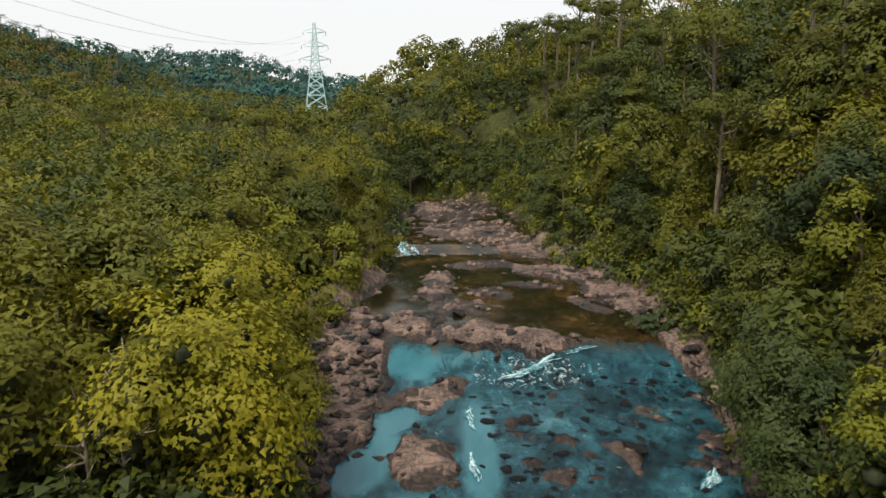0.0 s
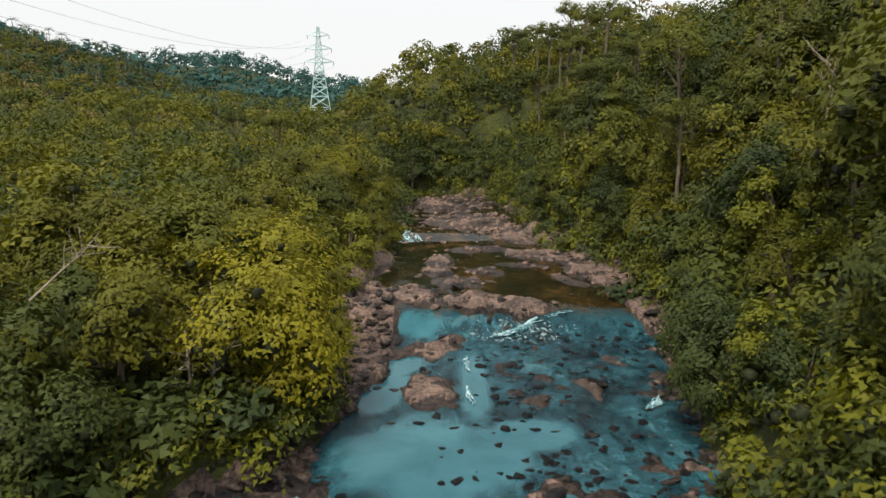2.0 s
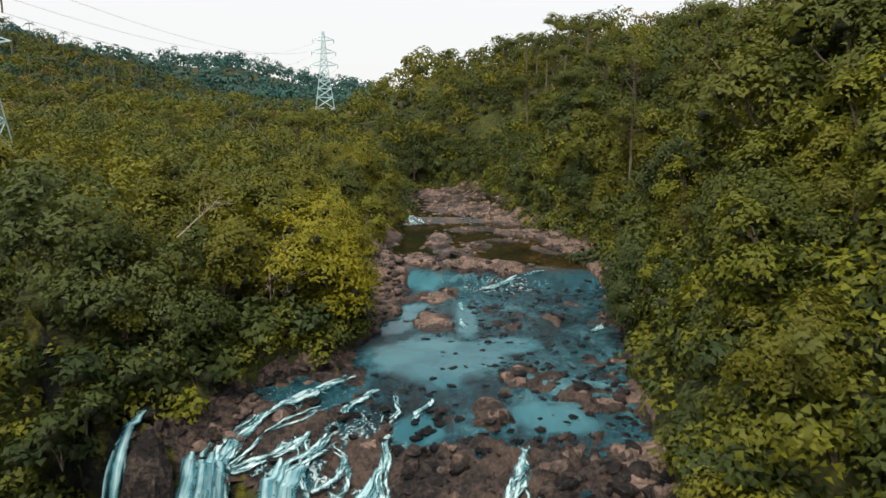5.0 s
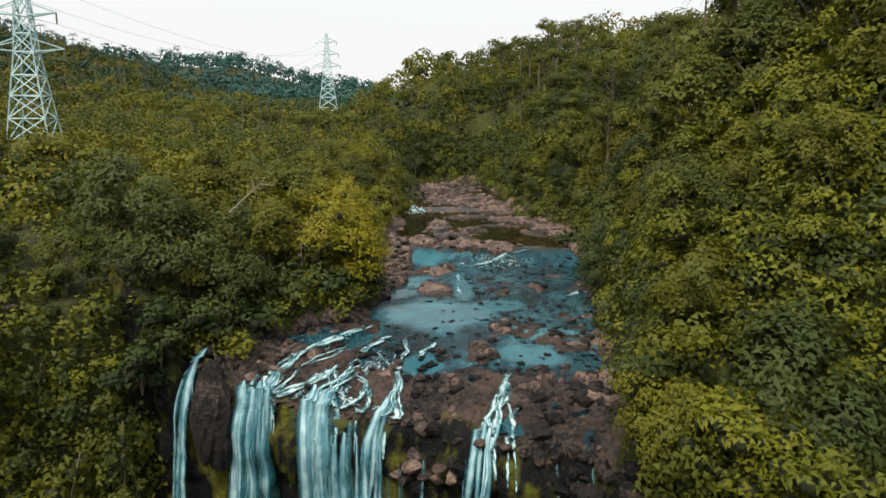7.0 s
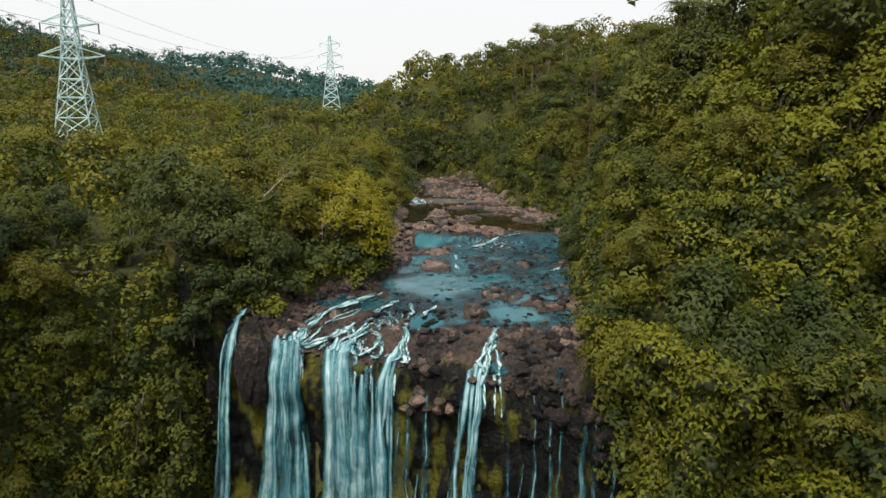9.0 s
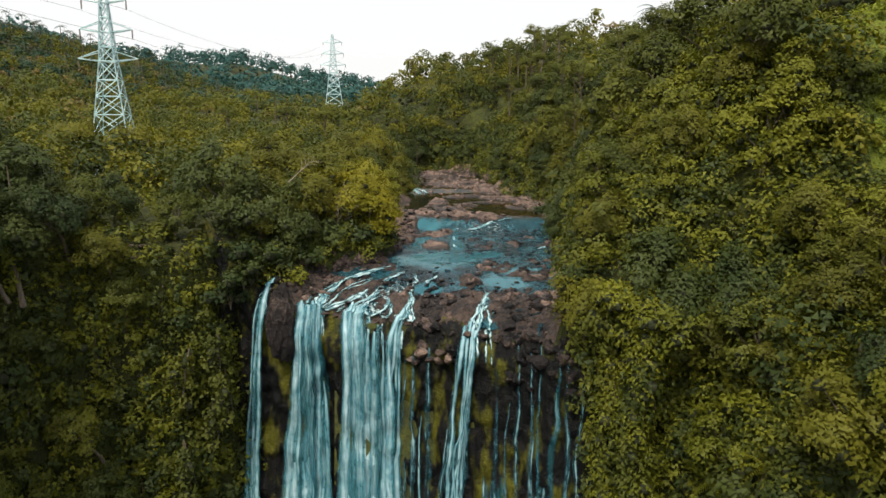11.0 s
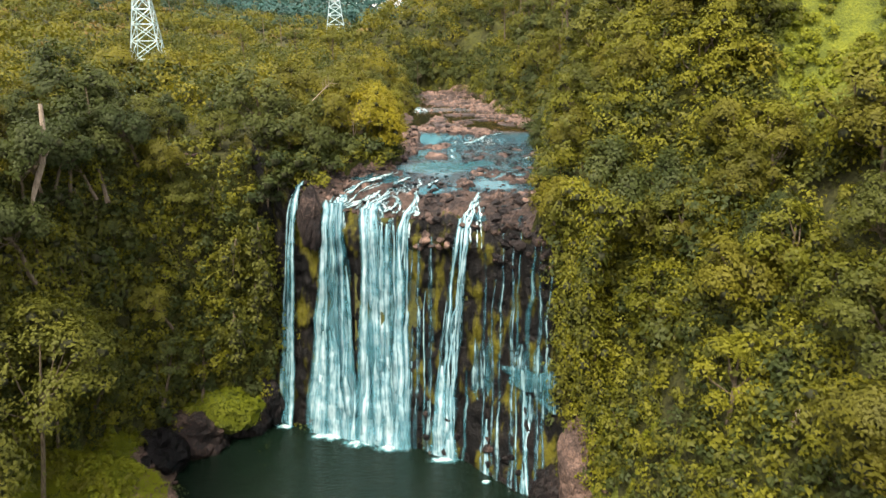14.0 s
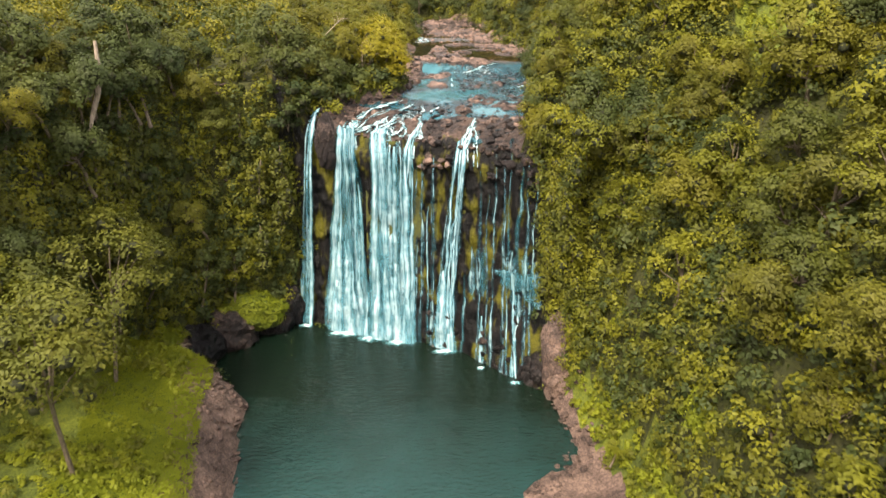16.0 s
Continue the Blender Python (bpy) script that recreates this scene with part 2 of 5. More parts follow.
def fall_mat(name, white, thin, cut, stretch=(2.4, 2.4, 0.16), soft=0.3, edge=0.3, gaps=0.0, contrast=2.0):
    """Falling water: streaks drawn out along the flow, thinning towards the strand's edges."""
    m, nt, out = node_mat(name)
    flow = nt.nodes.new("ShaderNodeUVMap")
    flow.uv_map = "flow"
    fm = N(nt, "ShaderNodeMapping", Scale=stretch)
    nt.links.new(flow.outputs[0], fm.inputs["Vector"])
    fm2 = N(nt, "ShaderNodeMapping", Scale=tuple(3.1 * k for k in stretch))
    nt.links.new(flow.outputs[0], fm2.inputs["Vector"])
    s1 = noise_tex(nt, fm.outputs[0], 1.0, 5, 0.6, 0.4)
    s2 = noise_tex(nt, fm2.outputs[0], 1.0, 5, 0.65, 0.5)
    f = maths(nt, "ADD", maths(nt, "MULTIPLY", s1, 0.6), maths(nt, "MULTIPLY", s2, 0.4))
    f = maths(nt, "ADD", maths(nt, "MULTIPLY", maths(nt, "SUBTRACT", f, 0.5), contrast), 0.5)
    uv = nt.nodes.new("ShaderNodeUVMap")
    uv.uv_map = "across"
    sep = nt.nodes.new("ShaderNodeSeparateXYZ")
    nt.links.new(uv.outputs[0], sep.inputs[0])
    rim = maths(nt, "SUBTRACT", 1.0, maths(nt, "MULTIPLY", sep.outputs[0], sep.outputs[0]))
    if gaps:
        f = maths(nt, "ADD", f, maths(nt, "MULTIPLY", maths(nt, "SUBTRACT", noise_tex(nt, coords(nt), 0.8, 3), 0.5), gaps))
    cover = maths(nt, "ADD", f, maths(nt, "MULTIPLY", maths(nt, "SUBTRACT", rim, 0.9), edge))
    p = N(nt, "ShaderNodeBsdfPrincipled", Roughness=0.55)
    nt.links.new(ramp(nt, cover, [(cut + 0.02, thin), (cut + 0.16, tuple((a + c) / 2 for a, c in zip(white, thin))), (cut + 0.34, white)]), p.inputs["Base Color"])
    t = nt.nodes.new("ShaderNodeBsdfTransparent")
    ms = nt.nodes.new("ShaderNodeMixShader")
    nt.links.new(ramp(nt, cover, [(cut - soft / 2, (0, 0, 0)), (cut + soft / 2, (1, 1, 1))]), ms.inputs[0])
    nt.links.new(t.outputs[0], ms.inputs[1])
    nt.links.new(p.outputs[0], ms.inputs[2])
    nt.links.new(ms.outputs[0], out.inputs[0])
    return m


FALL_WHITE = fall_mat("falling_white_water", (0.5, 0.68, 0.76), (0.085, 0.31, 0.4), 0.37, (1.5, 0.1, 1), 0.7, 0.5, 0.45, 1.25)
FALL_VEIL = fall_mat("veil_of_falling_water", (0.28, 0.46, 0.51), (0.025, 0.15, 0.2), 0.5, (1.5, 0.09, 1), 0.8, 0.45, 0.5, 2.2)
FALL_THIN = fall_mat("thin_falling_water", (0.28, 0.45, 0.5), (0.02, 0.1, 0.14), 0.5, (3.4, 0.12, 1), 0.5, 0.4, 0.7, 2.2)
FOAM = fall_mat("foam", (0.55, 0.68, 0.71), (0.05, 0.22, 0.28), 0.45, (2.6, 0.8, 1), 0.4, 0.6, 0.5, 3.0)
SPLASH = fall_mat("splash", (0.75, 0.85, 0.86), (0.1, 0.34, 0.4), 0.36, (1.0, 1.0, 1), 0.5, 0.6, 0.2, 1.6)


def steel_mat():
    m, nt, out = node_mat("galvanised_steel")
    p = N(nt, "ShaderNodeBsdfPrincipled", Roughness=0.45, Metallic=0.5)
    nt.links.new(ramp(nt, noise_tex(nt, coords(nt), 1.5, 4), [(0.3, (0.32, 0.5, 0.53)), (0.7, (0.55, 0.7, 0.72))]), p.inputs["Base Color"])
    nt.links.new(p.outputs[0], out.inputs[0])
    return m


STEEL = steel_mat()

# ---- numeric helpers ----
rng = np.random.default_rng(7)
PERM = np.random.default_rng(11).random((256, 256))


def vnoise(x, y):
    """Smooth value noise in the plane, 0..1."""
    xi, yi = np.floor(x).astype(int), np.floor(y).astype(int)
    fx, fy = x - xi, y - yi
    fx, fy = fx * fx * (3 - 2 * fx), fy * fy * (3 - 2 * fy)
    g = lambda a, b: PERM[a & 255, b & 255]
    return (g(xi, yi) * (1 - fx) + g(xi + 1, yi) * fx) * (1 - fy) + (g(xi, yi + 1) * (1 - fx) + g(xi + 1, yi + 1) * fx) * fy


def fbm(x, y, octaves=4):
    s, a, t = 0.0, 0.5, 0.0
    for i in range(octaves):
        s, t = s + a * vnoise(x * 2 ** i + 17.3 * i, y * 2 ** i + 9.1 * i), t + a
        a *= 0.5
    return s / t


def table(pairs):
    a, b = zip(*pairs)
    return lambda v: np.interp(v, a, b)


def sstep(a, b, v):
    t = np.clip((v - a) / (b - a), 0, 1)
    return t * t * (3 - 2 * t)


def mesh_of(name, verts, faces, material, smooth=False, uv=None, normals=None):
    me = bpy.data.meshes.new(name)
    me.from_pydata(np.asarray(verts).tolist(), [], faces if isinstance(faces, list) else faces.tolist())
    for m in (material if isinstance(material, (list, tuple)) else [material]):
        me.materials.append(m)
    if smooth:
        me.polygons.foreach_set("use_smooth", [True] * len(me.polygons))
    if uv is not None:
        loops = np.zeros(len(me.loops), int)
        me.loops.foreach_get("vertex_index", loops)
        for lay, k in (("across", 0), ("flow", 2)):
            me.uv_layers.new(name=lay).data.foreach_set("uv", np.asarray(uv, float)[loops][:, k:k + 2].ravel())
    me.update()
    if normals is not None:
        me.polygons.foreach_set("use_smooth", [True] * len(me.polygons))
        me.normals_split_custom_set_from_vertices(np.asarray(normals).tolist())
    return me


def part(name, me, parent, label=""):
    ob = new(name, me)
    ob.parent = parent
    return tagged(ob, label) if label else ob


def join(pieces):
    vs, fs, k = [], [], 0
    for v, f in (p[:2] for p in pieces):
        vs.append(v); fs.append(np.asarray(f) + k); k += len(v)
    return np.concatenate(vs), np.concatenate(fs)


def grid_faces(nu, nv):
    i = np.arange((nu - 1) * (nv - 1))
    a = (i // (nv - 1)) * nv + i % (nv - 1)
    return np.stack([a, a + nv, a + nv + 1, a + 1], 1)


# ---- plan of the valley ----
POOL_Z = 2.5
lip_y = table([(-40, 20), (-26, 16), (-21, 14.2), (-13.5, 13.2), (-10, 11.2), (-2.5, 9.2), (4, 6.2), (8, 4.2), (11.5, 1.2), (14.5, -3), (18, -9)])
foot_y = table([(-40, 12), (-30, 14.5), (-26, 15.8), (-18, 12.8), (-9, 9.4), (1, 5.3), (6, 1.5), (10, -2), (14, -5.5), (18, -10)])
bank_left = table([(8, -21.5), (11, -20), (17, -17), (22, -14.8), (25, -9.5), (33, -7), (42, -8.4), (48, -9), (55, -9.8), (62, -9.5), (68, -7.4), (76, -6.4), (90, -7.3), (116, -7), (145, -7), (152, -14), (175, -42), (210, -62), (6000, -62)])
bank_right = table([(-6, 13), (2, 12), (14, 13.8), (23, 14.9), (35, 17), (42, 18.4), (50, 19.6), (64, 19.4), (73, 19), (86, 15.3), (94, 12), (104, 13.5), (116, 14.4), (140, 8.7), (148, 2), (152, -8), (175, -30), (210, -58), (6000, -58)])
shore_left = table([(-130, -24), (-60, -24), (-38, -25), (-31, -26.3), (-18.7, -29.2), (-14.8, -29), (-10.5, -30), (-8.5, -35.6), (-1, -37.5), (6.3, -38.3), (10, -35), (15.8, -26)])
shore_right = table([(-130, 2), (-60, 4), (-40, 5), (-31, 9), (-25.5, 14), (-22, 16.5), (-18.4, 16.2), (-10, 14.7), (-5.5, 14), (-2, 10), (5, 1)])
slope_right = table([(-130, 18), (-40, 19), (-30, 18.5), (-25.5, 17.5), (-22, 17), (-18.4, 16.2), (-10, 14.7), (-5.5, 14), (-2, 10), (5, 1)])
wall_left = table([(-130, -56), (-60, -54), (-25, -51), (-10, -48), (0, -44), (6, -40), (10, -36.5), (15, -27.5), (17, -24)])
rise_right = table([(0, 41), (2, 45), (4, 49), (8, 53), (14, 60), (22, 66), (35, 72), (60, 80), (110, 90), (250, 100), (4000, 130)])
rise_gorge = table([(0, 2.4), (3, 5), (4.5, 9), (6.5, 20), (9, 29), (13, 38), (17, 45), (22, 51), (32, 58), (50, 68), (90, 82), (250, 100), (4000, 130)])
rise_left = table([(0, 41), (3, 43), (8, 44.5), (20, 46.5), (60, 49.5), (150, 57), (400, 66), (4000, 80)])


def ground_height(x, y):
    """The land without river bed and cliff."""
    wob = (fbm(x * 0.06, y * 0.06) - 0.5)
    r_up = rise_right(np.maximum(x - bank_right(y), 0))
    far_fade = (1 - 0.5 * sstep(185, 300, y)) * (1 - sstep(152, 175, y) * (1 - sstep(-48, -2, x)))
    far_fade = far_fade * (1 - 0.17 * sstep(104, 150, y))
    r_up = 50 + (r_up - 50) * np.where(r_up > 50, far_fade, 1)
    r_dn = rise_gorge(np.maximum(x - slope_right(y), 0) + 2.6 * sstep(-16, -6, y))
    w = sstep(-9, 3, y)
    right = r_dn * (1 - w) + r_up * w
    left = rise_left(np.maximum(bank_left(y) - x, 0)) + 0.035 * np.clip(y - 60, 0, 400)
    left = np.maximum(left, 51 * sstep(148, 172, y))
    # the gorge below the falls
    d = shore_left(y) - x
    shelf = np.where(d < 6, POOL_Z - 0.1 + 1.25 * np.maximum(d, 0), 9.9 + 0.32 * (d - 6))
    e = wall_left(y) - x
    wall = np.clip(e / 3.5, 0, 1)
    gorge_left = shelf + (np.maximum(left, shelf) - shelf) * wall ** 0.8
    in_gorge = y < np.where(x < -24, np.interp(x, [-44, -40, -36.5, -27.5, -24], [0, 6, 10, 15, 17]) + 1.0, lip_y(x))
    left = np.where(y < 18, gorge_left, left)
    mid_up = (bank_left(y) + bank_right(y)) / 2
    mid_dn = (shore_left(y) + shore_right(y)) / 2
    gz = np.where(in_gorge & (x < mid_dn), left, np.where(in_gorge, right, np.where(x < mid_up, left, right)))
    river = (x > bank_left(y)) & (x < bank_right(y)) & (~in_gorge) & (y < 160)
    gz = np.where(river, 36.5, gz)
    pool = in_gorge & (x > shore_left(y)) & (x < shore_right(y)) | in_gorge & (x > -27) & (x < 15.5) & (y > foot_y(x) - 2.0)
    gz = np.where(pool, 0.5, gz)
    # far hills
    hills = np.interp(x, [-900, -330, -251, -187, -160, -140, -100], [56, 44, 28, 14, 7, 1, 0]) * np.exp(-((y - 400) / 120) ** 2)
    hills = hills + np.interp(x, [-900, -324, -256, -212, -167, -70, 100, 600], [46, 54, 55, 44, 35, 33, 38, 52]) * np.exp(-((y - 930) / 170) ** 2)
    hills = hills + 6 * sstep(170, 240, y)
    amp = np.where(river | pool, 0.0, 2.2 + 6 * sstep(200, 500, y))
    return gz + hills + wob * amp


def axis(a, b, step, lo, hi):
    mid = list(np.arange(a, b, step))
    out, s, v = [], step, b
    while v < hi:
        out.append(v); s *= 1.09; v += s
    pre, s, v = [], step, a - step
    while v > lo:
        pre.append(v); s *= 1.09; v -= s
    return np.array([lo] + pre[::-1] + mid + out + [hi])


gx, gy = axis(-62, 50, 1.0, -3500, 3500), axis(-70, 170, 1.0, -2500, 4500)
GX, GY = np.meshgrid(gx, gy, indexing="ij")
GZ = ground_height(GX, GY)
ground_me = mesh_of("ground", np.stack([GX.ravel(), GY.ravel(), GZ.ravel()], 1), grid_faces(len(gx), len(gy)), [FLOOR_MAT, GRASS_MAT, ROCK_SHORE], True)
# grass on the bench left of the plunge pool, bare rock along its shores
cx, cy = (GX[:-1, :-1] + GX[1:, 1:]) / 2, (GY[:-1, :-1] + GY[1:, 1:]) / 2
cz = (GZ[:-1, :-1] + GZ[1:, 1:]) / 2
dl, dr = shore_left(cy) - cx, cx - slope_right(cy)
jag = 2.5 * (fbm(cx * 0.3, cy * 0.3) - 0.5)
cspan = np.max([GZ[:-1, :-1], GZ[1:, 1:], GZ[1:, :-1], GZ[:-1, 1:]], 0) - np.min([GZ[:-1, :-1], GZ[1:, 1:], GZ[1:, :-1], GZ[:-1, 1:]], 0)
low = (cy < 14) & (cz < 20) & (cspan < 5.5)
pick = np.zeros(cx.shape, int)
pick[low & (dl > 0) & (cx < -20)] = 1
pick[low & (dl + jag < 7.6 - 3.0 * sstep(-14, -6, cy)) & (cx < 0)] = 2
pick[(cx > 37) & (cx < 70) & (cy > -18) & (cy < 12)] = 1
pick[low & (dr + jag < 2.4) & (cx > 0)] = 2
pick[low & (dr + jag >= 2.4) & (cx > 0) & (dr < 7.5)] = 1
ground_me.polygons.foreach_set("material_index", pick.ravel().tolist())
ground = tagged(new("ground", ground_me), "forested valley ground with grassy and rocky shores", "ground", kind="structure")

# ---- river bed ----
level_y = table([(-10, 38.4), (6, 39.0), (14, 39.5), (20, 40.2), (23, 40.6), (48, 40.9), (50.5, 41.2), (53.5, 42.9), (55, 43.1), (91, 43.2), (95, 43.9), (150, 44.3), (200, 45)])


def water_level(x, y):
    u = y - lip_y(x)
    return np.minimum(level_y(y), 39.2 + 0.13 * u) - 0.042 * np.clip(8.0 - u, 0, 9) ** 2


def blob(x, y, cx, cy, rx, ry, turn=0):
    c, s = math.cos(radians(turn)), math.sin(radians(turn))
    dx, dy = x - cx, y - cy
    return 1 - np.sqrt(((dx * c + dy * s) / rx) ** 2 + ((-dx * s + dy * c) / ry) ** 2)


OUTCROPS = [  # cx, cy, rx, ry, turn, height
    (-6.6, 51, 3.6, 5, 0, 0.9), (-3.9, 46.6, 1.8, 1.8, 0, 0.7), (0.6, 48.6, 1.6, 2.6, -20, 0.6), (9.5, 8.5, 4.5, 6, 20, 0.6), (0.5, 11.5, 3.4, 3.2, 0, 0.5),
    (4.2, 55.6, 8.0, 3.3, -8, 1.0), (-3.2, 58.5, 4.2, 5.5, 20, 0.9), (-7.8, 55, 3.2, 9, 0, 1.0), (-7.0, 43, 3.4, 10, 0, 0.9),
    (-1.2, 46.5, 2.0, 3.6, -20, 0.7), (-1.4, 38.2, 2.6, 4.6, 10, 0.8), (-3.2, 33.0, 2.6, 1.6, 0, 0.45), (-9.5, 26, 3.2, 5, 30, 0.7), (-14.5, 18.5, 3.2, 4.5, 35, 0.7),
    (-0.6, 73, 2.6, 10, -6, 0.8), (1.6, 64.6, 4.6, 4.2, 10, 0.8), (4.6, 70, 2.2, 4.2, 40, 0.7), (9.5, 73.5, 5.0, 2.0, -20, 0.7), (4.2, 84, 6, 3.2, 0, 0.8), (12.5, 80, 8, 4.2, -30, 0.9), (16.5, 70, 3.2, 9, 10, 0.9),
    (14.2, 64, 1.7, 4.5, 25, 0.6), (18.3, 57, 2.0, 7, 10, 0.7), (12.5, 58.6, 2.6, 0.9, 0, 0.4),
    (3.5, 108, 9, 13, 0, 1.0), (1, 132, 9, 18, 0, 1.1), (8.5, 100, 5, 7, 0, 0.9), (11, 93, 4, 6, 30, 0.8),
    (7.0, 36.3, 2.4, 1.0, -10, 0.35), (11.2, 39, 1.3, 1.8, 0, 0.5), (5.5, 43.5, 2.5, 1.0, 0, 0.2), (10, 33, 1.6, 0.8, 10, 0.3), (3.0, 28.9, 0.9, 0.6, 0, 0.4),
    (7.0, 23.2, 3.0, 3.2, -20, 0.6), (10.6, 20, 3.4, 2.6, -20, 0.55), (12.8, 26.5, 2.6, 3.2, 0, 0.35), (3.2, 18.2, 1.5, 2.2, 0, 0.7), (-9, 17.2, 1.4, 1.0, 0, 0.45),
    (-4, 13, 6, 2.3, -20, 0.55), (6.5, 10.5, 5, 3.5, -30, 0.6), (11, 10, 4.2, 7, 10, 0.55), (-16.8, 14, 3.0, 2.4, 0, 0.5), (-20.2, 14.6, 1.6, 1.8, 0, 0.9),
]


def rocky(x, y, h):
    """How far rock stands out of the water there, 0 or more."""
    m = np.zeros_like(x)
    ragged = 0.75 * (fbm(x * 0.55, y * 0.55) - 0.5)
    for cxx, cyy, rx, ry, turn, hh in OUTCROPS:
        b = blob(x, y, cxx, cyy, rx, ry, turn)
        m = np.maximum(m, np.clip((b + ragged) * 2.2, 0, 1) * hh)
    return m


CALM = [(-0.9, 28.0, 6.6, 6.2, 0), (-2.4, 52.0, 2.6, 2.0, 10), (-4.4, 38.0, 1.7, 5.0, -15), (-3.0, 43.5, 1.5, 2.6, -20), (2.2, 40.0, 1.3, 9.0, 0), (5.6, 31.0, 3.4, 2.6, 0), (7.5, 17.0, 3.4, 2.0, -20), (-2.0, 16.0, 2.2, 2.0, 0)]


def calm_at(x, y):
    """1 in deep slow water, 0 over the stony shallows."""
    m = np.zeros_like(x)
    ragged = 0.5 * (fbm(x * 0.5 + 7, y * 0.5, 3) - 0.5)
    for cxx, cyy, rx, ry, turn in CALM:
        m = np.maximum(m, np.clip((blob(x, y, cxx, cyy, rx, ry, turn) + ragged) * 4, 0, 1))
    return m


def bed_height(x, y):
    lv = water_level(x, y)
    n = fbm(x * 0.9, y * 0.9, 4) - 0.5
    slabs = np.floor(fbm(x * 0.35, y * 0.5 + 30, 3) * 7) / 7
    edge = np.minimum(x - bank_left(y), bank_right(y) - x)
    side = np.clip((1.2 - edge) * 0.45, 0, 1.2) + np.clip(-edge, 0, 2.5) * 0.5
    shallow = 0.26 + 0.22 * (fbm(x * 0.25, y * 0.25 + 50) - 0.5)
    deep = 0.2 * sstep(54, 57, y) * (1 - sstep(84, 92, y)) + 0.25 * sstep(24, 26, y) * (1 - sstep(33, 36, y))
    u = y - lip_y(x)
    riffle = 0.95 * sstep(0, 5, x) * (1 - sstep(46, 52, y)) + 0.75 * (1 - sstep(9, 15, u))
    calm = calm_at(x, y)
    deep = deep + 0.45 * calm
    n, riffle = n * (1 - 0.6 * calm), riffle * (1 - calm)
    return lv - shallow - deep + rocky(x, y, 0) * (0.55 + 0.6 * slabs) * (1 + 0.2 * sstep(48, 54, y) * (1 - sstep(86, 95, y))) * (1 - 0.35 * sstep(92, 100, y)) + n * (0.62 + riffle) + side + 0.55 * (fbm(x * 2.1, y * 2.1, 2) - 0.5) * (1 - sstep(9, 15, u))


bx, by = np.arange(-27, 26.01, 0.36), np.concatenate([np.arange(-5, 62, 0.36), np.arange(62, 147, 0.6)])
BX, BY = np.meshgrid(bx, by, indexing="ij")
BZ = bed_height(BX, BY)
keep_v = (BY - lip_y(BX) > 0.25) & (BX > bank_left(BY) - 2.6) & (BX < bank_right(BY) + 2.6)
bf = grid_faces(len(bx), len(by))
bf = bf[keep_v.ravel()[bf].all(1)]


def compact(v, f):
    used = np.unique(f)
    back = np.zeros(len(v), int)
    back[used] = np.arange(len(used))
    return v[used], back[f]


bv, bf2 = compact(np.stack([BX.ravel(), BY.ravel(), BZ.ravel()], 1), bf)
bed_me = mesh_of("riverbed", bv, bf2, [ROCK_TAN, ROCK_DARK], True)
fc = bv[bf2].mean(1)
wet = (fc[:, 2] < water_level(fc[:, 0], fc[:, 1]) + 0.2 + 1.2 * (fbm(fc[:, 0] * 0.3, fc[:, 1] * 0.3) - 0.42)) | (fc[:, 1] - lip_y(fc[:, 0]) < 7 + 16 * (fbm(fc[:, 0] * 0.35, fc[:, 1] * 0.35) - 0.5))
wet |= (fc[:, 1] > 94) & (fbm(fc[:, 0] * 0.16, fc[:, 1] * 0.16) > 0.47)
bed_me.polygons.foreach_set("material_index", wet.astype(int).tolist())
riverbed = tagged(new("riverbed", bed_me), "weathered tan and dark basalt river bed", "riverbed", kind="structure")


def water_sheet(name, x0, x1, y0, y1, step, material, label, pad=1.2):
    wx, wy = np.arange(x0, x1 + step, step), np.arange(y0, y1 + step, step)
    WX, WY = np.meshgrid(wx, wy, indexing="ij")
    WZ = water_level(WX, WY) - 0.22 * (1 - sstep(5, 11, WY - lip_y(WX))) + 0.05 * (fbm(WX * 0.8, WY * 0.8) - 0.5)
    ok = (WY - lip_y(WX) > 1.0) & (WX > bank_left(WY) - pad) & (WX < bank_right(WY) + pad)
    f = grid_faces(len(wx), len(wy))
    f = f[ok.ravel()[f].all(1)]
    v, f = compact(np.stack([WX.ravel(), WY.ravel(), WZ.ravel()], 1), f)
    me = mesh_of(name, v, f, material, True)
    me.attributes.new("calm", "FLOAT", "POINT").data.foreach_set("value", calm_at(v[:, 0], v[:, 1]))
    over = v[:, 1] - lip_y(v[:, 0])
    quick = sstep(11, 6, over) * sstep(1, -3, v[:, 0]) + 0.75 * np.clip(blob(v[:, 0], v[:, 1], 6.5, 51, 7, 2.6) * 2, 0, 1) + np.clip(blob(v[:, 0], v[:, 1], -5.2, 92.5, 2.2, 4.5) * 3, 0, 1) + 0.5 * np.clip(blob(v[:, 0], v[:, 1], 4.2, 10.5, 1.2, 4) * 2, 0, 1)
    me.attributes.new("rapid", "FLOAT", "POINT").data.foreach_set("value", np.clip(quick, 0, 1))
    return tagged(new(name, me), label, "water", kind="structure")


water_sheet("river_water", -24, 24, -6, 150, 0.5, RIVER_WATER, "turquoise river water with still dark pool upstream")

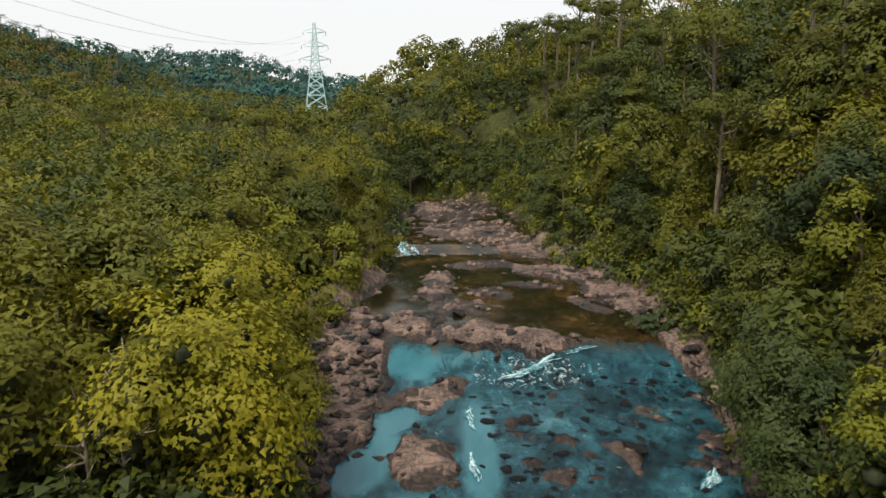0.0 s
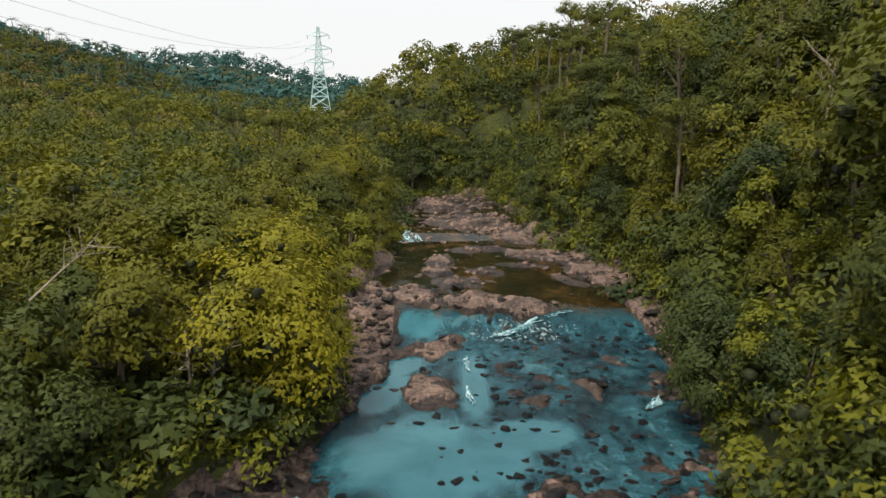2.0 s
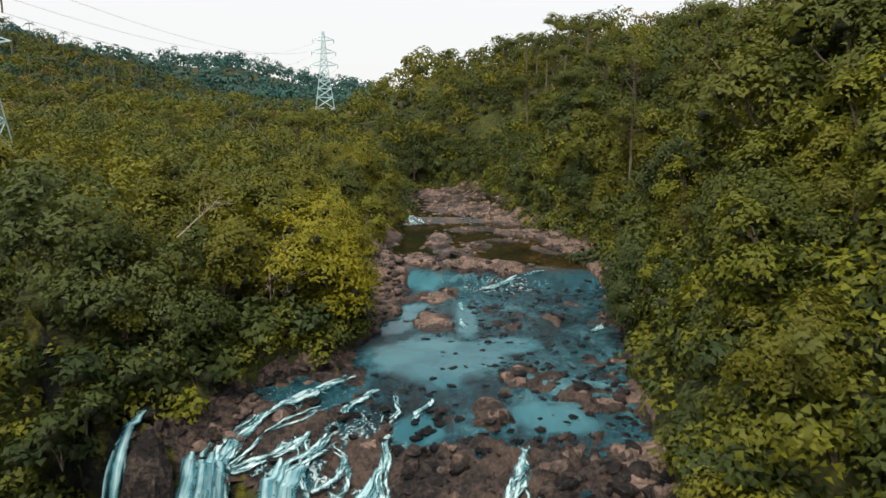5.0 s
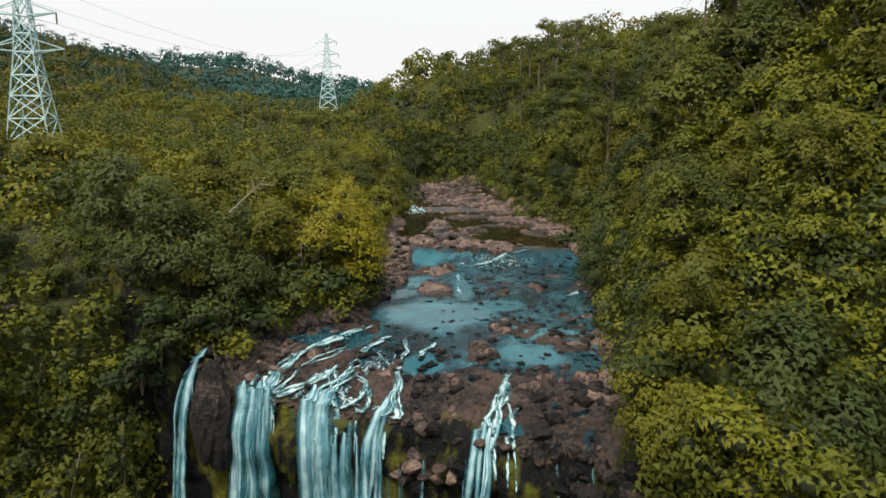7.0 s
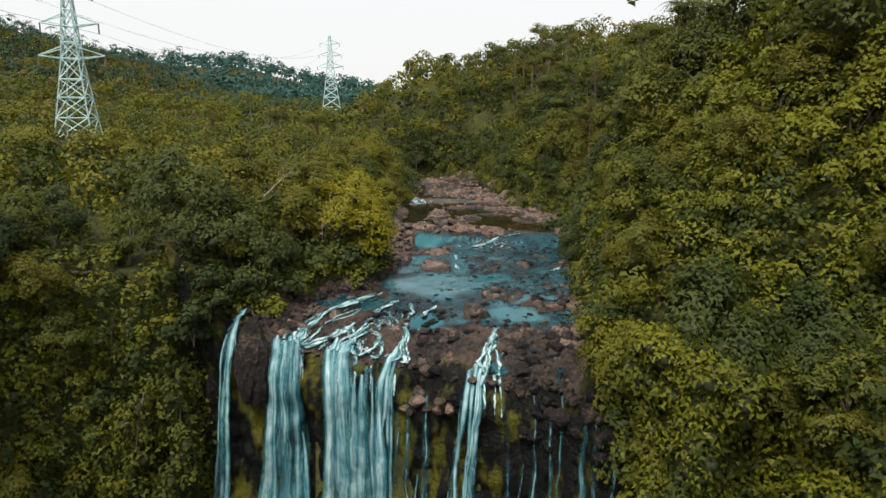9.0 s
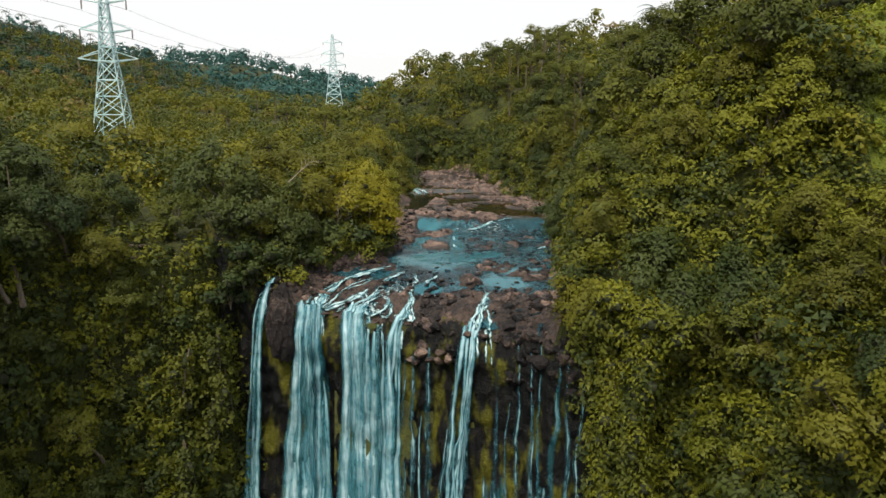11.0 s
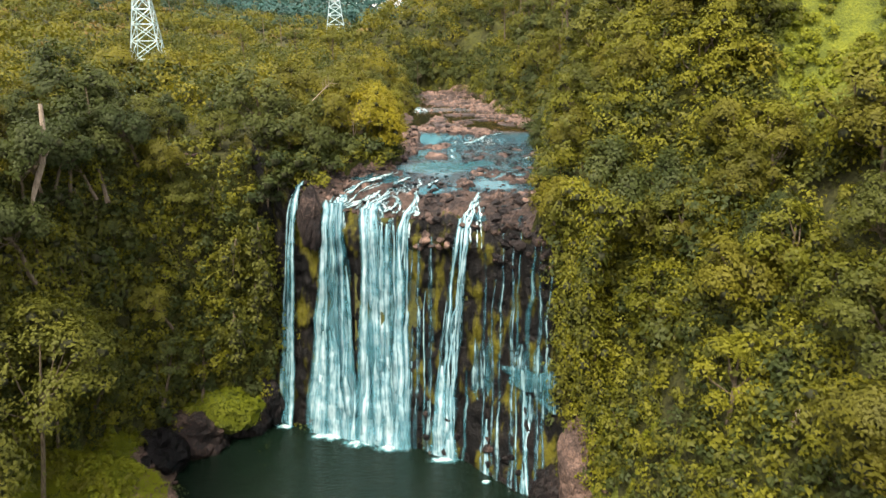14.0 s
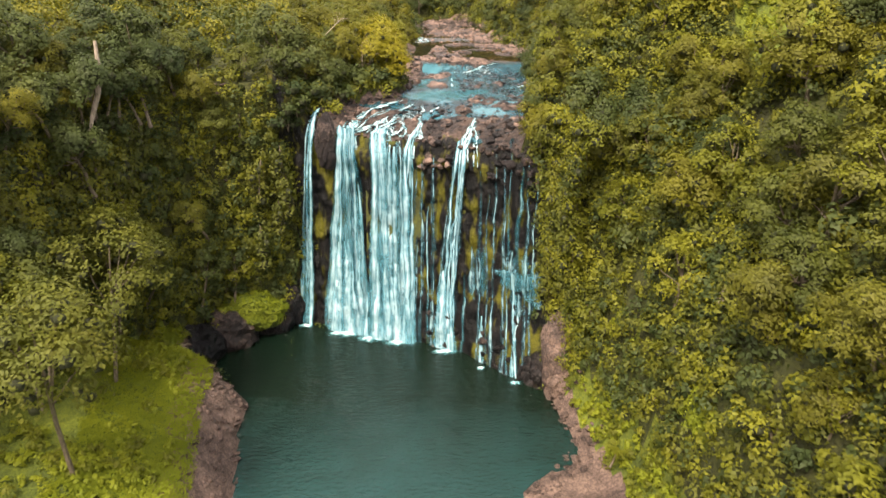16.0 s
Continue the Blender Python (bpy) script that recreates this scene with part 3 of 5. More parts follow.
# plunge pool and the stream that leaves it
px, py = np.arange(-44, 22, 1.0), np.arange(-140, 19, 1.0)
PX, PY = np.meshgrid(px, py, indexing="ij")
ok = (PX > shore_left(PY) - 2.5) & (PX < shore_right(PY) + 2.5) & (PY < foot_y(PX) + 2.0)
pf = grid_faces(len(px), len(py))
pf = pf[ok.ravel()[pf].all(1)]
pv, pf = compact(np.stack([PX.ravel(), PY.ravel(), np.full(PX.size, POOL_Z)], 1), pf)
tagged(new("pool_water", mesh_of("pool_water", pv, pf, WATER_POOL, True)), "deep dark green plunge pool with light ripples", "water", kind="structure")

# ---- the cliff of the falls ----
CX0, CX1 = -29.0, 17.0


def cliff_point(x, v):
    """x along the lip, v from 0 at the lip to 1 at the pool's floor."""
    top = bed_height(x, lip_y(x) + 1.3) + 0.02
    top = np.where((x < -22.5), top + (-22.5 - x) * 1.2, top)
    z = top + (POOL_Z - 1.5 - top) * v
    bulge = 0.9 * np.sin(np.clip(v / 0.12, 0, 1) * math.pi / 2) - 1.1 * np.sin(np.clip((v - 0.1) / 0.7, 0, 1) * math.pi)
    apron = sstep(0.72, 1.0, v) * (1.2 + 1.6 * sstep(2, 9, x))
    y = lip_y(x) * (1 - v) + foot_y(x) * v + 0.6 + 0.7 * (1 - sstep(0, 0.03, v)) - bulge - apron
    col = fbm(x * 1.3, z * 0.22, 4) - 0.5
    blk = fbm(x * 0.45 + 40, z * 0.5, 4) - 0.5
    y = y - (1.5 * col + 1.5 * blk) * sstep(0.0, 0.05, v)
    return x, y, z


cxs, cvs = np.linspace(CX0, CX1, 170), np.linspace(0, 1, 130) ** 1.15
CXX, CVV = np.meshgrid(cxs, cvs, indexing="ij")
cp = np.stack([a.ravel() for a in cliff_point(CXX, CVV)], 1)
tagged(new("cliff", mesh_of("cliff", cp, grid_faces(len(cxs), len(cvs))[:, ::-1], ROCK_CLIFF, True)), "dark wet basalt cliff with yellow-green moss", "cliff", kind="structure")


# ---- falling water ----
def ribbon(path, widths, sag=0.12, seg=5):
    """A strip of falling water with a rounded section, along path."""
    path = np.array(path, float)
    n = len(path)
    tan = np.gradient(path, axis=0)
    side = np.stack([np.ones(n), np.interp(path[:, 0], [-30, 20], [-0.45, -0.6]), np.zeros(n)], 1)
    side /= np.linalg.norm(side, axis=1)[:, None]
    nrm = np.cross(tan, side)
    nrm /= np.maximum(np.linalg.norm(nrm, axis=1), 1e-6)[:, None]
    nrm *= np.where(nrm[:, 1] > 0.2, -1, 1)[:, None]
    s = np.linspace(-1, 1, seg)
    w = np.interp(np.linspace(0, 1, n), np.linspace(0, 1, len(widths)), widths)
    v = path[:, None] + side[:, None] * (s[None, :, None] * w[:, None, None] / 2) + nrm[:, None] * ((1 - s ** 2) * sag)[None, :, None]
    arc = np.concatenate([[0], np.cumsum(np.linalg.norm(np.diff(path, axis=0), axis=1))])
    uv = np.stack([np.tile(s, n), np.repeat(arc, seg), (s[None] * w[:, None] / 2).ravel() + 13.7 * path[0, 0], np.repeat(arc, seg)], 1)
    return v.reshape(-1, 3), grid_faces(n, seg), uv


def fall_path(x0, x1, stand=0.5, v0=0.0, v1=1.0, n=42, wander=0.25, seed=0.0, lead=(), bend=1.3):
    """From the lip at x0 to the pool at x1, standing off the rock."""
    t = np.linspace(v0, v1, n)
    x = x0 + (x1 - x0) * t ** bend + wander * (fbm(t * 6 + seed, np.full(n, seed * 3.7)) - 0.5) * 2
    z = cliff_point(x, t)[2]
    y = np.mean([cliff_point(x + k, np.maximum(t - 0.02 * j, 0))[1] for k in (-0.6, 0, 0.6) for j in (0, 1)], axis=0)
    y = y - stand * np.minimum(1, t * 9 + 0.6)
    z = np.maximum(z + 0.3 * np.maximum(0, 1 - t / 0.04), POOL_Z - 0.2)
    path = [tuple(p) for p in np.stack([x, y, z], 1)]
    return (stream_path(list(lead) + [(x0, float(lip_y(x0)) + 0.5)], 0.16) if lead else []) + path


def stream_path(points, lift=0.12):
    """White water running over the bed through these plan points."""
    k = np.linspace(0, 1, 8, endpoint=False)
    x = np.concatenate([a[0] + (b[0] - a[0]) * k for a, b in zip(points, points[1:])])
    y = np.concatenate([a[1] + (b[1] - a[1]) * k for a, b in zip(points, points[1:])])
    even = lambda a, m: np.convolve(np.pad(a, m, mode="edge"), np.ones(2 * m + 1) / (2 * m + 1), mode="valid")
    x, y = even(x, 3), even(y, 3)
    x = x + 1.1 * (fbm(x * 0.7 + 31 * lift, y * 0.7, 3) - 0.5)
    z = even(np.maximum(bed_height(x, y), water_level(x, y)), 2) + lift
    return [tuple(p) for p in np.stack([x, y, z], 1)]


def waterfall(label, strands):
    root = tagged(new("waterfall"), label, "waterfall", group="the falls")
    root.location = strands[0][0][-1]
    for path, widths, material in strands:
        v, f, uv = ribbon(path, widths, 0.04, 7)
        part("strand", mesh_of("strand", v - np.array(root.location), f, material, True, uv), root)
    return root


r = random.Random(5)
W, V, T = FALL_WHITE, FALL_VEIL, FALL_THIN


def bundle(x0, x1, top, low, n, seed, materials=(W,), v0=0.0, late=0.0, off=0.5, bend=1.2, wander=0.25, v1=0.985, thick=3.2):
    """n strands side by side, spread over width top at the lip and low at the pool."""
    q = random.Random(seed)
    out = []
    for k in range(n):
        a = (k + q.uniform(0.15, 0.85)) / n - 0.5
        wt, wl = thick * top / n * q.uniform(0.4, 1.6), thick * low / n * q.uniform(0.5, 1.6)
        start = v0 + late * q.random() ** 2
        end = v1 if v1 > 0.9 else v1 - 0.14 * q.random()
        lead = [(x0 + a * top + 0.5, float(lip_y(x0 + a * top)) + q.uniform(1.6, 3.0))] if v0 == 0 else ()
        path = fall_path(x0 + a * top, x1 + a * low, off + q.uniform(-0.15, 0.45), start, end, 40, wander + 0.3 * q.random(), seed + 1.7 * k, lead, bend)
        out.append((path, [wt * 0.3, wt * 1.2, wt, (wt + wl) / 2, wl, wl * (1.15 if v1 > 0.9 else 0.2)], materials[k % len(materials)]))
    return out


def braid(points, n, seed, wide=0.5, x_end=None):
    """Thin threads of white water winding over the bed and tipping over the lip."""
    q = random.Random(seed)
    out = []
    for k in range(n):
        pts = [(x + q.gauss(0, 0.4), y + q.gauss(0, 0.3)) for x, y in points]
        w = 1.5 * wide * q.uniform(0.6, 1.3)
        if x_end is None:
            out.append((stream_path(pts, 0.1 + 0.03 * k), [w * 0.3, w, w * 0.7, w * 1.1, w * 0.4], FOAM))
        else:
            out.append((fall_path(x_end + q.gauss(0, 0.5), x_end + q.gauss(0, 0.5), 0.45, 0, 0.08, 10, 0.15, seed + k, pts), [w * 0.4, w, w * 0.8, w, w * 0.7, w * 0.3], FOAM))
    return out


waterfall("broad white curtain of falling water",
          bundle(-16.0, -17.4, 2.8, 6.6, 9, 1, (W, W, V)) + bundle(-15.2, -16.2, 2.4, 5.0, 6, 2, (V, W), 0.03, 0.2, 0.8)
          + bundle(-16.6, -17.4, 2.4, 5.6, 6, 3, (W,), 0.5, 0.3, 1.3) + bundle(-13.6, -13.8, 1.6, 3.4, 5, 4, (W, V), 0.5, 0.3, 1.0)
          + braid([(-7.6, 23.2), (-10.1, 20.8), (-12.3, 18.3), (-14.2, 16.7), (-15.3, 15.2)], 4, 5, 0.75, -16.0)
          + braid([(-9.3, 16.3), (-10.4, 14.9), (-12.9, 14.6)], 3, 6, 0.6, -14.8) + braid([(-8.6, 18.6), (-10.6, 17.6), (-12.6, 16.4)], 2, 7, 0.4, -14.2))
waterfall("white veils of water falling between dark rock",
          bundle(-10.6, -11.4, 2.2, 3.4, 6, 11, (W, W, V)) + bundle(-8.4, -9.2, 1.8, 2.8, 5, 12, (V, W), 0.02, 0.1) + bundle(-6.8, -7.4, 1.2, 2.4, 4, 13, (V, W), 0.04, 0.1)
          + bundle(-5.2, -6.9, 0.9, 1.9, 4, 14, (W, W, V), 0, 0.05, 0.6, 0.5, 0.4) + bundle(-9.0, -9.6, 5.0, 6.6, 7, 15, (W,), 0.58, 0.28, 1.2)
          + braid([(-7.4, 15.4), (-9.4, 13.7), (-10.7, 13.2)], 3, 16, 0.6, -10.8) + braid([(-7.1, 14.4), (-6.5, 12.6), (-6.9, 11.7)], 2, 17, 0.5, -7.4)
          + braid([(-3.8, 15.0), (-4.4, 12.0), (-4.0, 10.6)], 3, 18, 0.5, -5.0) + braid([(-9.6, 15.4), (-9.2, 13.6)], 2, 19, 0.4, -9.2))
waterfall("narrow white cascade stepping down dark cliff",
          bundle(3.1, -0.1, 1.2, 1.9, 5, 21, (W,), 0, 0.04, 0.5, 0.7, 0.6, 0.985, 1.9) + bundle(2.4, -0.8, 2.6, 3.6, 6, 22, (T,), 0.04, 0.3, 0.3, 0.8, 0.6, 0.985, 1.6)
          + bundle(1.0, -0.6, 1.4, 2.6, 4, 23, (W,), 0.6, 0.2, 0.8) + braid([(4.6, 13.2), (4.4, 10.7), (3.8, 9.1), (3.2, 7.8)], 4, 24, 0.55, 3.1) + braid([(5.6, 9.4), (4.8, 7.6)], 2, 25, 0.35, 4.4))
waterfall("slender white fall beside tan rock", bundle(-21.2, -25.3, 0.8, 1.9, 5, 31, (W, V), 0, 0.05, 0.5, 0.6, 0.2) + braid([(-20.2, 17.0), (-20.8, 15.6)], 2, 32, 0.4, -21.2))
waterfall("thin threads of water down mossy cliff", [(fall_path(a, c, 0.3, v0, 0.985, 40, 0.5, 40 + k), [w * 0.5, w * 1.2, w, w * 1.5], m) for k, (a, c, w, v0, m) in enumerate(
    [(7.9, 6.8, 0.6, 0.03, T), (9.2, 8.6, 0.7, 0.05, T), (11.4, 10.4, 0.7, 0.02, V), (12.4, 11.6, 0.6, 0.06, T), (5.6, 5.0, 0.5, 0.1, T), (-1.8, -2.8, 0.9, 0.08, T), (-3.6, -4.4, 0.8, 0.1, T), (-4.8, -5.4, 0.6, 0.12, T), (13.2, 12.4, 0.6, 0.05, T),
     (-2.8, -3.4, 0.4, 0.3, V), (6.8, 6.2, 0.4, 0.2, T), (9.8, 9.4, 0.35, 0.02, V), (10.9, 10.2, 0.7, 0.6, W), (11.2, 10.8, 0.5, 0.62, W), (6.4, 5.4, 0.7, 0.76, W), (6.0, 5.9, 0.5, 0.8, W), (3.4, 2.4, 0.5, 0.6, V)])]
    + bundle(11.4, 11.0, 4.6, 5.6, 7, 53, (V, T), 0.42, 0.2, 0.35, 1.0, 0.2, 0.72, 2.4) + bundle(11.8, 11.4, 5.0, 5.6, 4, 55, (V,), 0.5, 0.05, 0.6, 1.0, 0.2, 0.68, 3.0) + bundle(5.0, 4.6, 2.2, 2.6, 4, 54, (T, V), 0.4, 0.2, 0.3, 1.0, 0.3, 0.8, 2.4))

# white water on the river above the lip
for label, pts, widths in [
        ("short white rapid over dark ledge", [(-5.2, 21.2), (-6.4, 19.4), (-7.8, 17.4)], [0.6, 1.2, 0.5]),
        ("small white chute between boulders", [(-0.8, 19.4), (-1.8, 17.8), (-2.6, 16.6)], [0.4, 0.9, 0.4]),
        ("thin white chute between rocks", [(-3.9, 20.5), (-3.2, 18.6), (-3.9, 16.5)], [0.3, 0.5, 0.3]),
        ("thin branching white rapid", [(-8.6, 18.6), (-9.6, 17.4), (-11.4, 16.6), (-12.6, 16.8)], [0.3, 0.5, 0.3]),
        ("white water spilling over rock bar", [(8.8, 52.6), (7.0, 51.6), (5.4, 50.6), (4.0, 50.4)], [0.4, 1.2, 1.6, 0.4]),
        ("broken white riffle below rock bar", [(12.4, 53.4), (10.8, 52.8), (9.2, 52.4)], [0.3, 0.8, 0.4]),
        ("white streak in turquoise water", [(2.0, 46), (1.8, 43.5), (2.0, 41.5)], [0.3, 0.9, 0.3]),
        ("white streak in shallow water", [(1.8, 39), (1.9, 37), (2.2, 35.5)], [0.3, 0.9, 0.3]),
        ("white rapid between dark boulders", [(-5.4, 96.5), (-5.6, 94.5), (-5.2, 92), (-4.6, 90)], [0.7, 1.4, 2.0, 2.0]),
        ("white riffle beside the bank", [(-4.2, 94), (-3.6, 92), (-3.0, 90.5)], [0.5, 0.9, 0.6]),
        ("white ripple near shaded bank", [(15.6, 37), (14.6, 35.6), (13.6, 34.6)], [0.2, 1.0, 0.3])]:
    q = random.Random(int(pts[0][0] * 10))
    strips = [ribbon(stream_path([(x + q.gauss(0, 0.16), y + q.gauss(0, 0.2)) for x, y in pts], 0.06 + 0.01 * k), [0.8 * q.uniform(0.6, 1.2) * w for w in widths], 0.02, 5) for k in range(3)]
    v, f = join(strips)
    uv = np.concatenate([p[2] for p in strips])
    tagged(new("rapid", mesh_of("rapid", v, f, FOAM, True, uv)), label, "rapids", group="white water above the falls")


def foam_patch(x, y, rx, ry, label):
    n, rings = 36, 6
    v, f = [(0, 0, 0.05)], []
    for k in range(1, rings + 1):
        for a in range(n):
            q = 2 * math.pi * a / n
            j = 1 + 0.3 * (float(fbm(np.array([math.cos(q) * 2 + x]), np.array([math.sin(q) * 2 + y]))[0]) - 0.5)
            v.append((rx * k / rings * math.cos(q) * j, ry * k / rings * math.sin(q) * j, 0.05 + 0.35 * max(0, 1 - k / rings) * (0.4 + 0.6 * r.random())))
    for a in range(n):
        f.append((0, 1 + a, 1 + (a + 1) % n))
        for k in range(rings - 1):
            f.append((1 + k * n + a, 1 + (k + 1) * n + a, 1 + (k + 1) * n + (a + 1) % n, 1 + k * n + (a + 1) % n))
    uv = [(0, 0, x, y)] + [(k / rings, a / n, x + rx * k / rings * math.cos(2 * math.pi * a / n), y + ry * k / rings * math.sin(2 * math.pi * a / n)) for k in range(1, rings + 1) for a in range(n)]
    ob = tagged(new("foam", mesh_of("foam", v, f, SPLASH, True, uv)), label, "foam", group="foam where water lands")
    ob.location = (x, y, POOL_Z)


for x, rx, ry in ((-17.5, 3.8, 1.8), (-12.5, 3.4, 1.7), (-8.4, 2.6, 1.5), (-25.2, 1.5, 1.0), (-0.4, 2.4, 1.1), (5.4, 0.9, 0.6), (10.4, 1.1, 0.7)):
    foam_patch(x, float(foot_y(x)) - 3.0 - (1.4 if x > 4 else 0.0), rx * 1.1, ry, "white foam where the fall meets the pool")

# ---- plants ----
def leaf_cards(centres, outward, size, rg, droop=0.35, width=0.5):
    """Pointed leaves, one triangle each, lying over one another like shingles. Returns verts, faces and soft normals."""
    n = len(centres)
    nrm = outward + rg.normal(0, 0.3, (n, 3)) + np.array([0, 0, 0.25])
    nrm /= np.linalg.norm(nrm, axis=1)[:, None]
    out = np.cross(nrm, rg.normal(0, 1, (n, 3)))
    out /= np.maximum(np.linalg.norm(out, axis=1), 1e-5)[:, None]
    out = out * 0.8 + outward * 0.5 + np.array([0, 0, -droop])
    out -= nrm * np.sum(out * nrm, axis=1)[:, None] * 0.8
    out /= np.maximum(np.linalg.norm(out, axis=1), 1e-5)[:, None]
    side = np.cross(out, nrm)
    side /= np.maximum(np.linalg.norm(side, axis=1), 1e-5)[:, None]
    s = (size * rg.uniform(0.65, 1.3, n))[:, None]
    w = s * width / 2
    v = np.stack([centres - side * w - out * s * 0.4, centres + side * w - out * s * 0.25, centres + out * s * 0.6], 1).reshape(-1, 3)
    soft = nrm * 0.28 + outward * 0.95 + np.array([0, 0, 0.2])
    soft /= np.maximum(np.linalg.norm(soft, axis=1), 1e-5)[:, None]
    return v, np.arange(n * 3).reshape(-1, 3), np.repeat(soft, 3, 0)


def fan(centres, outward, rg, k, spread):
    """k leaves round every twig end."""
    c = np.repeat(centres, k, 0) + rg.normal(0, spread, (len(centres) * k, 3))
    return c, np.repeat(outward, k, 0)


def lump(c, rad, rg, seg=6, rings=3):
    v = []
    for i in range(rings + 1):
        th = math.pi * i / rings
        for j in range(seg):
            ph = 2 * math.pi * j / seg
            q = rad * rg.uniform(0.8, 1.1)
            v.append((c[0] + q * math.sin(th) * math.cos(ph), c[1] + q * math.sin(th) * math.sin(ph), c[2] + q * 0.8 * math.cos(th)))
    q4 = [(i * seg + j, (i + 1) * seg + j, (i + 1) * seg + (j + 1) % seg, i * seg + (j + 1) % seg) for i in range(rings) for j in range(seg)]
    f = [t3 for a, b, c4, d in q4 for t3 in ((a, b, c4), (a, c4, d))]
    v = np.array(v)
    nrm = v - np.array(c)
    return v, np.array(f), nrm / np.linalg.norm(nrm, axis=1)[:, None]


def tube(points, radii, seg=6):
    p = np.array(points, float)
    t = np.gradient(p, axis=0)
    t /= np.linalg.norm(t, axis=1)[:, None]
    a = np.cross(t, np.array([0.3, 1.0, 0.1]))
    a /= np.linalg.norm(a, axis=1)[:, None]
    b = np.cross(t, a)
    q = np.linspace(0, 2 * math.pi, seg, endpoint=False)
    v = p[:, None] + (a[:, None] * np.cos(q)[None, :, None] + b[:, None] * np.sin(q)[None, :, None]) * np.array(radii)[:, None, None]
    f = [(i * seg + j, i * seg + (j + 1) % seg, (i + 1) * seg + (j + 1) % seg, (i + 1) * seg + j) for i in range(len(p) - 1) for j in range(seg)]
    return v.reshape(-1, 3), np.array(f)


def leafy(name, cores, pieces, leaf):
    """Leaves round dark lumps that paint the shade inside a crown, in one mesh."""
    me = mesh_of(name, *join(cores + pieces), [leaf, CORE_SHADE], normals=np.concatenate([p[2] for p in cores + pieces]))
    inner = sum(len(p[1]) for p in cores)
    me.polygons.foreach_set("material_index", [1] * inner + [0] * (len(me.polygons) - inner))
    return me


def tree_meshes(seed, leaf, bark, height=9.0, radius=4.2, clumps=20, leaves=130, size=0.55, flat=0.75, k=5, core=0.62, layers=False, droop=0.35, width=0.42):
    """Trunk with limbs, and a crown of leafy clumps of uneven outline."""
    rg = np.random.default_rng(seed)
    lean = rg.normal(0, 0.5, 2)
    cz = height - radius * flat
    cents, rads = [], []
    while len(cents) < clumps:
        d = rg.normal(0, 1, 3)
        d /= np.linalg.norm(d)
        if d[2] < -0.75:
            continue
        rr = radius * rg.uniform(0.5, 1.0)
        c = np.array([lean[0] + d[0] * rr, lean[1] + d[1] * rr, cz + d[2] * rr * flat])
        if layers:
            c[2] = cz + round((c[2] - cz) / 1.1) * 1.1
        cents.append(c)
        rads.append(radius * rg.uniform(0.24, 0.42))
    pieces, cores = [], []
    for c, q in zip(cents, rads):
        n = max(4, int(leaves * (q / radius / 0.33) ** 2 / k))
        d = rg.normal(0, 1, (n, 3))
        d[:, 2] = np.where(d[:, 2] < -0.5, -d[:, 2], d[:, 2]) + 0.25
        d /= np.linalg.norm(d, axis=1)[:, None]
        sq = np.array([1, 1, 0.38 if layers else 0.78])
        tips = c + d * q * rg.uniform(0.7, 1.08, (n, 1)) * sq
        hub_out = (tips - np.array([lean[0], lean[1], cz])) / radius
        cc, oo = fan(tips, d * 0.7 + hub_out * 0.5, rg, k, size * 0.75)
        pieces.append(leaf_cards(cc, oo, np.full(len(cc), size), rg, droop, width * 1.35))
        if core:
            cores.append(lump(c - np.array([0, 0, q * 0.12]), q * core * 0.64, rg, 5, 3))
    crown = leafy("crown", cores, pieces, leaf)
    base = np.array([0, 0, -2.5])
    hub = np.array([lean[0] * 0.7, lean[1] * 0.7, cz - radius * flat * 0.35])
    tr = [tube([base, base * 0.4 + rg.normal(0, 0.08, 3), hub * 0.55 + rg.normal(0, 0.15, 3), hub, np.array([lean[0], lean[1], cz + radius * flat * 0.5])], [0.34, 0.27, 0.22, 0.17, 0.05])]
    for c in cents[:9]:
        s = hub * rg.uniform(0.7, 1.0)
        tr.append(tube([s, (s + c) / 2 + rg.normal(0, 0.25, 3) + np.array([0, 0, -0.2]), c], [0.11, 0.08, 0.03], 5))
    trunk = mesh_of("trunk", *join(tr), bark)
    return trunk, crown


def shrub_mesh(seed, leaf, radius=1.6, n=420, size=0.4, hang=0.0, k=4, width=0.42):
    """A dome of leaves; hang draws it out downwards like vines."""
    rg = np.random.default_rng(seed)
    pieces, cores = [], []
    for i in range(6):
        c = rg.normal(0, 0.45, 3) * radius * np.array([1, 1, 0.5]) + np.array([0, 0, radius * 0.35])
        if hang:
            c = np.array([rg.uniform(-1, 1) * radius, rg.normal(0, 0.15) * radius, -hang * rg.uniform(0, 1)])
        q = radius * rg.uniform(0.4, 0.65)
        m = n // 6 // k
        d = rg.normal(0, 1, (m, 3))
        d[:, 2] = np.abs(d[:, 2]) * (0.3 if hang else 1)
        d /= np.linalg.norm(d, axis=1)[:, None]
        st = np.array([1, 0.7, 1.6]) if hang else np.array([1, 1, 0.85])
        tips = c + d * q * rg.uniform(0.75, 1.1, (m, 1)) * st
        cc, oo = fan(tips, d, rg, k, size * 0.8)
        pieces.append(leaf_cards(cc, oo, np.full(len(cc), size), rg, 0.9 if hang else 0.3, width * 1.4))
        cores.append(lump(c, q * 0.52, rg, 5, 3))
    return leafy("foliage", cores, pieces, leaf)


